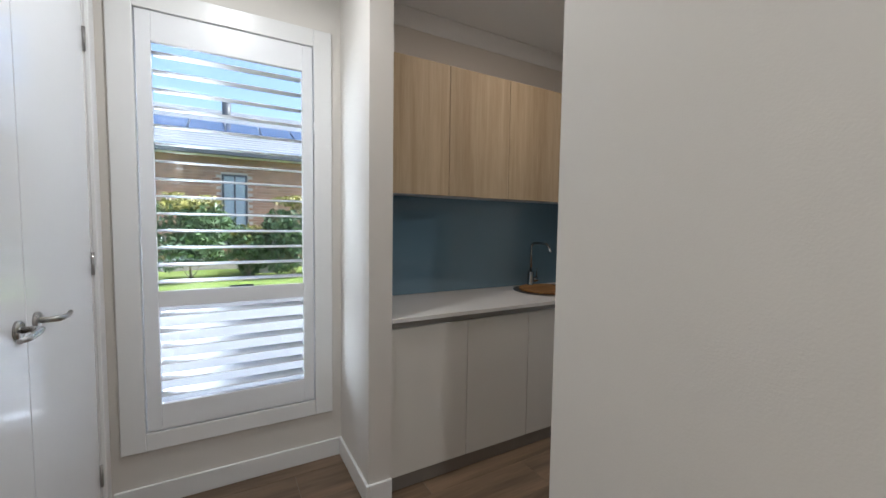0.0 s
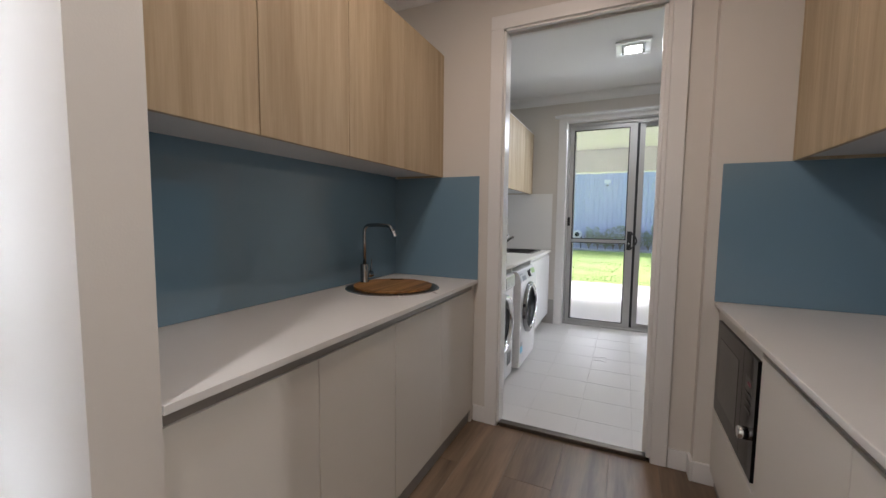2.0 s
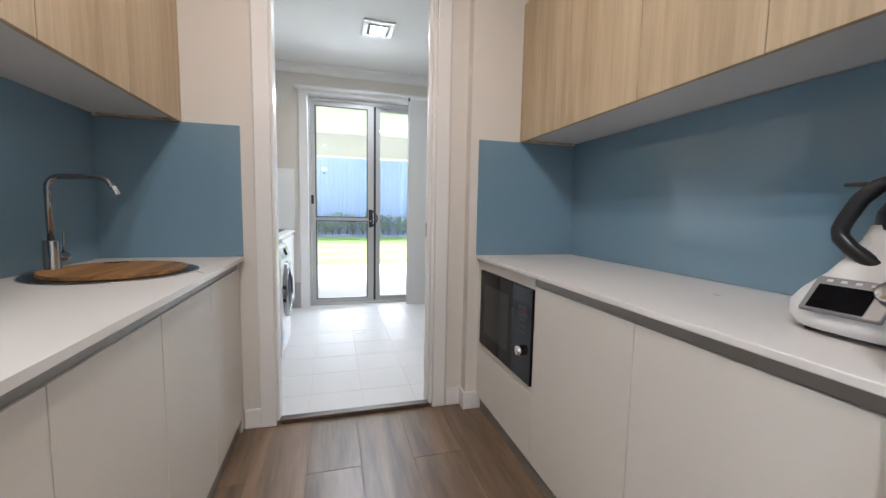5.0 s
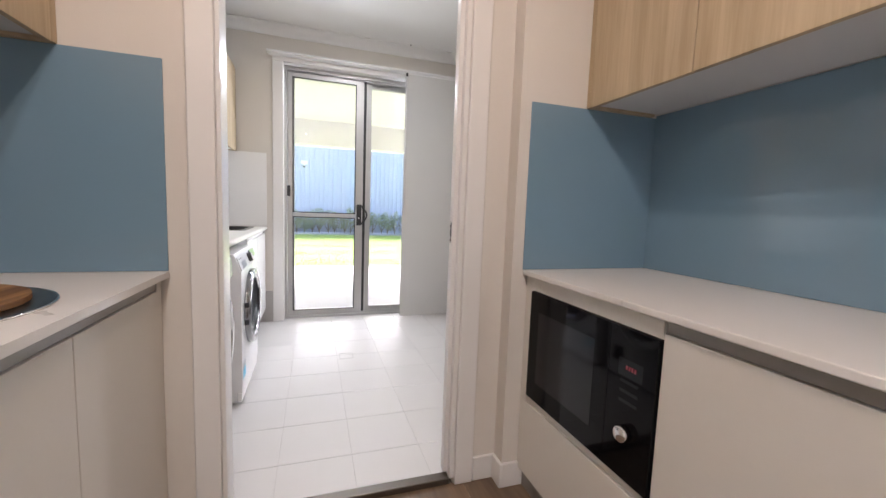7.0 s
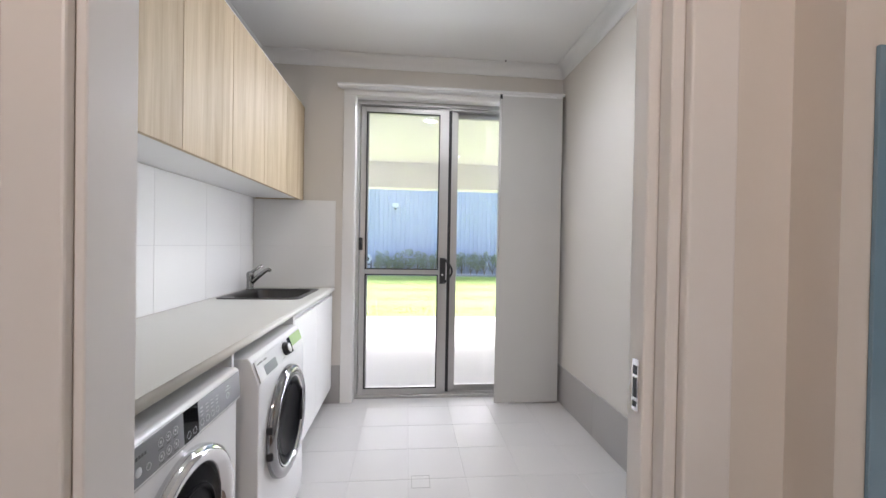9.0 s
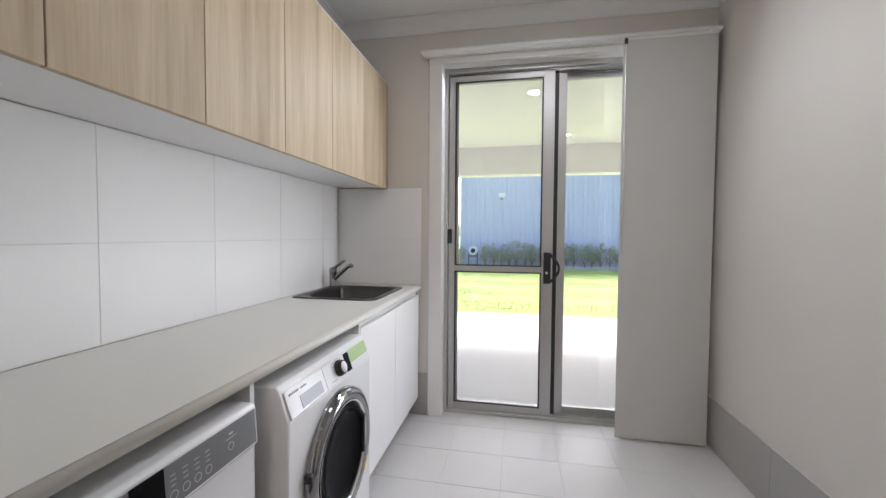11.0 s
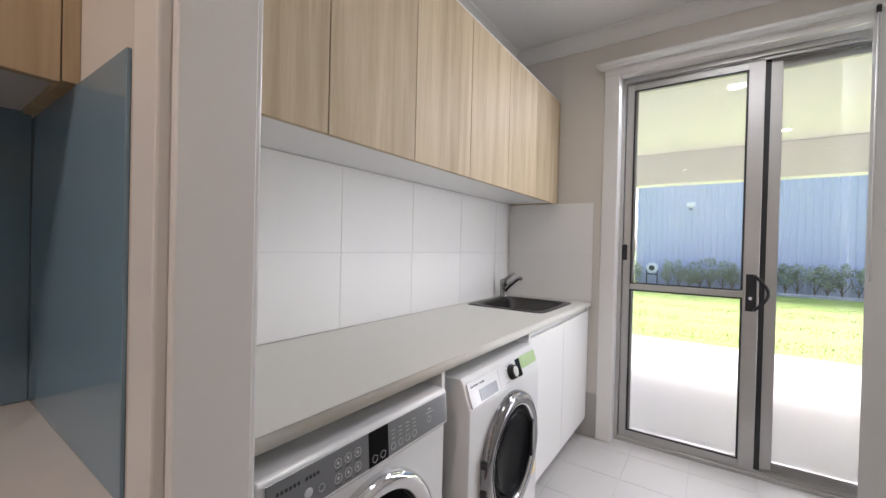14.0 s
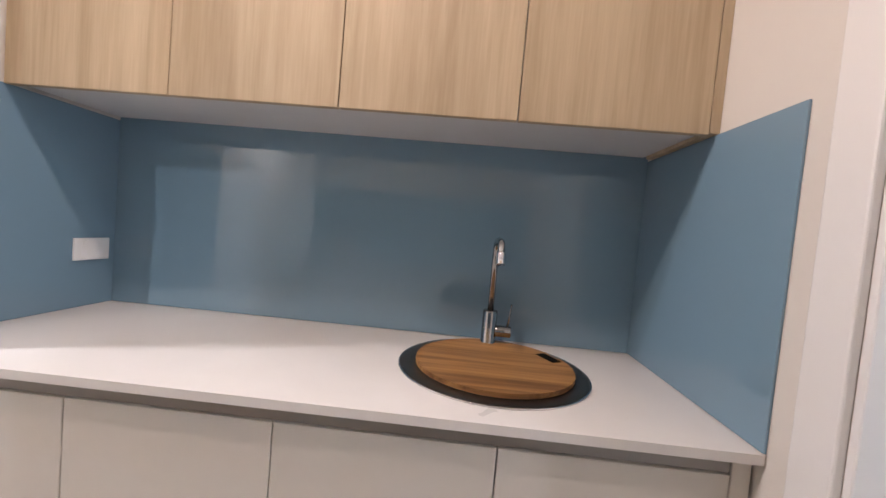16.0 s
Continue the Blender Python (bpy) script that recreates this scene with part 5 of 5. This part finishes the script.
for k in range(34):
    yy = 4.1 - 0.34 * k + rnd.uniform(-0.07, 0.07)
    shrub("hedge_shrub", 21.35 + rnd.uniform(-0.06, 0.06), yy, -0.13, 0.26, 0.92 + rnd.uniform(-0.16, 0.14), 0.27, 0.25, 420, 0.05, 100 + k, LEAF, "low green hedge shrub planted against the cladding", "garden hedge")
shrub("hedge_shrub", 21.35, 5.25, -0.13, 0.20, 0.9, 0.34, 0.34, 420, 0.06, 131, LEAF, "low green hedge shrub planted against the cladding", "garden hedge")
fence = thing("side_fence", (22.6, 9, 0), "distant grey paling fence", "fence")
for k in range(40):
    part("paling", box(22.60, 22.62, 5.4 + 0.20 * k, 5.59 + 0.20 * k, -0.15, 1.75, 0.002), ASPHALT, fence)

# ---- outside: street side seen through the shutters ----
structure("driveway", box(-14, 16, 4.6, 9.0, -0.165, -0.12, 0.0), DRIVE, "pale concrete driveway", "driveway")
structure("gutter_strip", box(-14, 16, 9.001, 9.45, -0.168, -0.145, 0.0), ASPHALT, "dark kerb gutter", "gutter")
structure("kerb", box(-14, 16, 9.46, 9.62, -0.168, -0.02, 0.02), CONCRETE, "concrete kerb", "kerb")
verge = bmesh.new()
bmesh.ops.create_grid(verge, x_segments=40, y_segments=12, size=1)
for v in verge.verts:
    v.co = Vector((1 + v.co.x * 15, 12.3 + v.co.y * 2.66, -0.06 + 0.03 * v.co.y + rnd.uniform(-0.01, 0.01)))
structure("verge", verge, LAWN, "green nature strip in front of a house", "lawn")

house = thing("brick_house", (2.5, 15, 0), "single-storey brown brick house with solar panels on a grey roof", "house")
hx0, hx1, hy, hz = -9.0, 13.0, 15.0, 3.30
openings = ((1.98, 2.66, 0.75, 2.80), (-1.75, -0.55, 0.95, 2.80), (5.6, 7.4, 0.95, 2.80))
part("wall", box(hx0, hx1, hy + 0.012, hy + 0.25, -0.1, hz, 0), MORTAR, house)
bl, bh = 0.24, 0.086
near = []
row = 0
z = 0.2
while z + bh < hz:
    x = -2.6 + (bl / 2 if row % 2 else 0)
    while x < 6.2:
        a, b2 = x + 0.005, x + bl - 0.005
        if not any(o0 - 0.16 < x < o1 - 0.08 and o2 - 0.08 < z < o3 for o0, o1, o2, o3 in openings):
            near.append((a, b2, z))
        x += bl
    z += bh
    row += 1
near.sort(key=lambda q: abs(q[0] - 2.0) + 0.6 * abs(q[2] - 2.3))
bmq = box(-bl / 2 + 0.005, bl / 2 - 0.005, -0.006, 0.02, 0, bh - 0.010, 0.003)
bme = bpy.data.meshes.new("brick")
bmq.to_mesh(bme)
bmq.free()
bme.materials.append(BRICK)
wall_part = [o for o in house.children if o.name.startswith("wall")][0]
for a, b2, z in near[:300]:
    o = new("brick", bme)
    o.parent = wall_part
    o.location = ((a + b2) / 2, hy, z)
rv, rf = [], []
for a, b2, z in near[300:]:
    i = len(rv)
    y0, y1, z1 = hy - 0.006, hy + 0.02, z + bh - 0.010
    rv += [(a, y0, z), (b2, y0, z), (b2, y0, z1), (a, y0, z1), (a, y1, z), (b2, y1, z), (b2, y1, z1), (a, y1, z1)]
    rf += [(i, i + 1, i + 2, i + 3), (i + 3, i + 2, i + 6, i + 7), (i, i + 4, i + 5, i + 1), (i + 1, i + 5, i + 6, i + 2), (i, i + 3, i + 7, i + 4)]
me = bpy.data.meshes.new("bricks")
me.from_pydata(rv, [], rf)
me.materials.append(BRICK)
ob = new("bricks", me)
ob.parent = wall_part
tagged(ob, kind="stuff")
for o0, o1, o2, o3 in openings:
    wfr = bmesh.new()
    for b6 in ((o0, o0 + 0.06, o2, o3), (o1 - 0.06, o1, o2, o3), (o0 + 0.06, o1 - 0.06, o3 - 0.06, o3), (o0 + 0.06, o1 - 0.06, o2, o2 + 0.06), ((o0 + o1) / 2 - 0.02, (o0 + o1) / 2 + 0.02, o2 + 0.06, o3 - 0.06)):
        box(b6[0], b6[1], hy - 0.02, hy + 0.03, b6[2], b6[3], 0.004, bm=wfr)
    wp = part("window", wfr, FASCIA, house, "dark framed window")
    # opaque pane; its blue-grey base colour stands for mirrored sky
    part("pane", box(o0 + 0.06, o1 - 0.06, hy + 0.0, hy + 0.01, o2 + 0.06, o3 - 0.06, 0), material("window_reflection", (0.30, 0.36, 0.42), 0.08, vary=0.1), wp)
part("fascia", box(hx0 - 0.5, hx1 + 0.5, hy - 0.55, hy - 0.42, hz - 0.02, hz + 0.17, 0.01), FASCIA, house, "dark gutter and fascia")
part("eave", box(hx0 - 0.5, hx1 + 0.5, hy - 0.42, hy + 0.01, hz - 0.01, hz + 0.03, 0), SOFFIT, house)
roof = bmesh.new()
ny = 22
rise = 0.40
for k in range(ny):
    ya, yb = hy - 0.5 + 0.30 * k, hy - 0.5 + 0.30 * (k + 1)
    za = hz + 0.17 + (ya - hy + 0.5) * rise
    zb = hz + 0.17 + (yb - hy + 0.5) * rise
    extrude([(ya - 0.03, za + 0.02), (ya - 0.03, za + 0.05), (yb, zb + 0.03), (yb, zb)], "x", hx0 - 0.5, hx1 + 0.5, bm=roof)
rp = part("roof", roof, ROOFT, house, "grey tiled roof")
for k in range(5):
    for j in range(1):
        x0 = 0.05 + 1.05 * k
        ya, yb = 16.2, 17.7
        za, zb = hz + 0.17 + (ya - hy + 0.5) * rise + 0.10, hz + 0.17 + (yb - hy + 0.5) * rise + 0.10
        part("solar_panel", extrude([(ya, za), (ya, za + 0.04), (yb, zb + 0.04), (yb, zb)], "x", x0, x0 + 1.0), SOLAR, rp, "dark blue solar panel")
part("vent_pipe", cyl((2.2, 19.5, 4.9), (2.2, 19.5, 6.2), 0.16, n=16), FASCIA, rp, "roof vent")
bin_ = thing("wheelie_bin", (3.05, 13.9, -0.1), "wheeled bin with a green lid", "bin")
part("bin_body", extrude([(2.80, -0.09), (3.30, -0.09), (3.36, 0.98), (2.74, 0.98)], "y", 13.6, 14.2, bevel=0.02), ASPHALT, bin_)
part("lid", box(2.72, 3.38, 13.55, 14.25, 0.985, 1.05, 0.02, 2), GREENBIN, bin_, "bright green lid")
for x, y, z1, rx, seed, c in ((1.30, 12.6, 1.90, 1.0, 3, 3600), (2.55, 12.9, 1.25, 0.72, 5, 1900), (3.60, 12.6, 2.0, 0.75, 9, 2800), (-0.5, 12.7, 1.7, 0.7, 11, 1500), (4.9, 12.8, 1.7, 0.7, 13, 1500)):
    s = shrub("garden_shrub", x, y, -0.1, 0.16, z1, rx, 0.7, c, 0.085, seed, LEAFB, "bushy green shrub with yellow young tips", "street shrubs")
    vs, fs = leaf_cloud(x, y - 0.05, z1 - 0.45, z1 + 0.08, rx * 0.8, 0.45, c // 6, 0.07, seed + 50, 6)
    me = bpy.data.meshes.new("young_leaves")
    me.from_pydata(vs, [], fs)
    me.materials.append(LEAFT)
    ob = new("young_leaves", me)
    ob.parent = s
    ob.matrix_parent_inverse = Matrix.Translation(-s.location)
    tagged(ob, "yellow-green young leaves")

# ---- floors, piece by piece ----
hall_floor = structure("floor", box(1.49, 4.559, -2.0, 4.03, FZ - 0.0078, FZ - 0.0020, 0), GROUTB, "floor of timber-look tile planks", "floor")
PW, PL, J = 0.2425, 1.2, 0.0014


def clipped(a0, a1, lo, hi):
    return max(a0, lo), min(a1, hi)


plank_mesh = {}


def floor_piece(parent, nm, x0, x1, y0, y1, mat, z1=0.0, z0=-0.006, lift=0.0):
    key = (nm, round(x1 - x0, 4), round(y1 - y0, 4))
    if key not in plank_mesh:
        w, d = (x1 - x0) / 2, (y1 - y0) / 2
        b3 = box(-w, w, -d, d, z0, z1, 0.0009)
        pm = bpy.data.meshes.new(nm)
        b3.to_mesh(pm)
        b3.free()
        pm.materials.append(mat)
        plank_mesh[key] = pm
    o = new(nm, plank_mesh[key])
    o.parent = parent
    o.location = ((x0 + x1) / 2, (y0 + y1) / 2, lift)


row = 0
yy = 3.097 - PW * 22
while yy < 4.03:
    odd = round((yy - 2.8545) / PW) % 2
    x = 4.097 - PL * 3 + (0.0 if not odd else -0.6)
    while x < 4.572:
        a, b2 = clipped(x, x + PL, 1.49, 4.559)
        c, d2 = clipped(yy, yy + PW, -2.0, 4.03)
        if c < 1.5 and a > 2.7:
            a = b2
        elif c < 1.5:
            b2 = min(b2, 2.70)
        if b2 - a > 0.02 and d2 - c > 0.02:
            floor_piece(hall_floor, "plank", a + J, b2 - J, c + J, d2 - J, PLANK, lift=FZ)
        x += PL
    yy += PW
lf = structure("floor_laundry", box(4.604, 7.20, 1.565, 4.03, -0.0078, -0.0020, 0), GROUTL, "floor of light grey square tiles", "floor")
TS = 0.3135
for i in range(-1, 9):
    for k in range(-4, 6):
        a, b2 = clipped(4.830 + TS * (i - 0), 4.830 + TS * (i + 1), 4.604, 7.199)
        c, d2 = clipped(2.808 + TS * k, 2.808 + TS * (k + 1), 1.577, 4.029)
        if b2 - a > 0.01 and d2 - c > 0.01:
            floor_piece(lf, "tile", a + 0.001, b2 - 0.001, c + 0.001, d2 - 0.001, LTILE)
dr = thing("floor_drain", (6.06, 2.74, 0), "square tile-insert floor drain in the laundry floor", "floor drain")
fr = bmesh.new()
for b6 in ((6.005, 6.009, 2.690, 2.790), (6.111, 6.115, 2.690, 2.790), (6.009, 6.111, 2.690, 2.694), (6.009, 6.111, 2.786, 2.790)):
    box(*b6, 0.0001, 0.0012, b=0, bm=fr)
part("drain_frame", fr, ALU, dr, "thin metal frame")
for name, b6s, n in (("skirting_tiles_south", (4.69, 7.129, 1.5655, 1.5755), "x"), ("skirting_tiles_east", (7.1185, 7.1295, 3.348, 3.50), "y"), ("skirting_tiles_east_end", (7.1185, 7.1295, 1.577, 1.659), "y")):
    base = structure(name, box(*b6s[:4], 0.0, 0.300, 0), GROUTL, "tall grey tile skirting", "skirting")
    if n == "x":
        x = 4.69
        while x < 7.12:
            part("tile", box(x + 0.001, min(x + 0.6, 7.128) - 0.001, 1.5757, 1.5785, 0.001, 0.302, 0.0008), SKIRTTILE, base)
            x += 0.6
    else:
        part("tile", box(7.1160, 7.1184, b6s[2] + 0.0005, b6s[3] - 0.0005, 0.001, 0.302, 0.0008), SKIRTTILE, base)
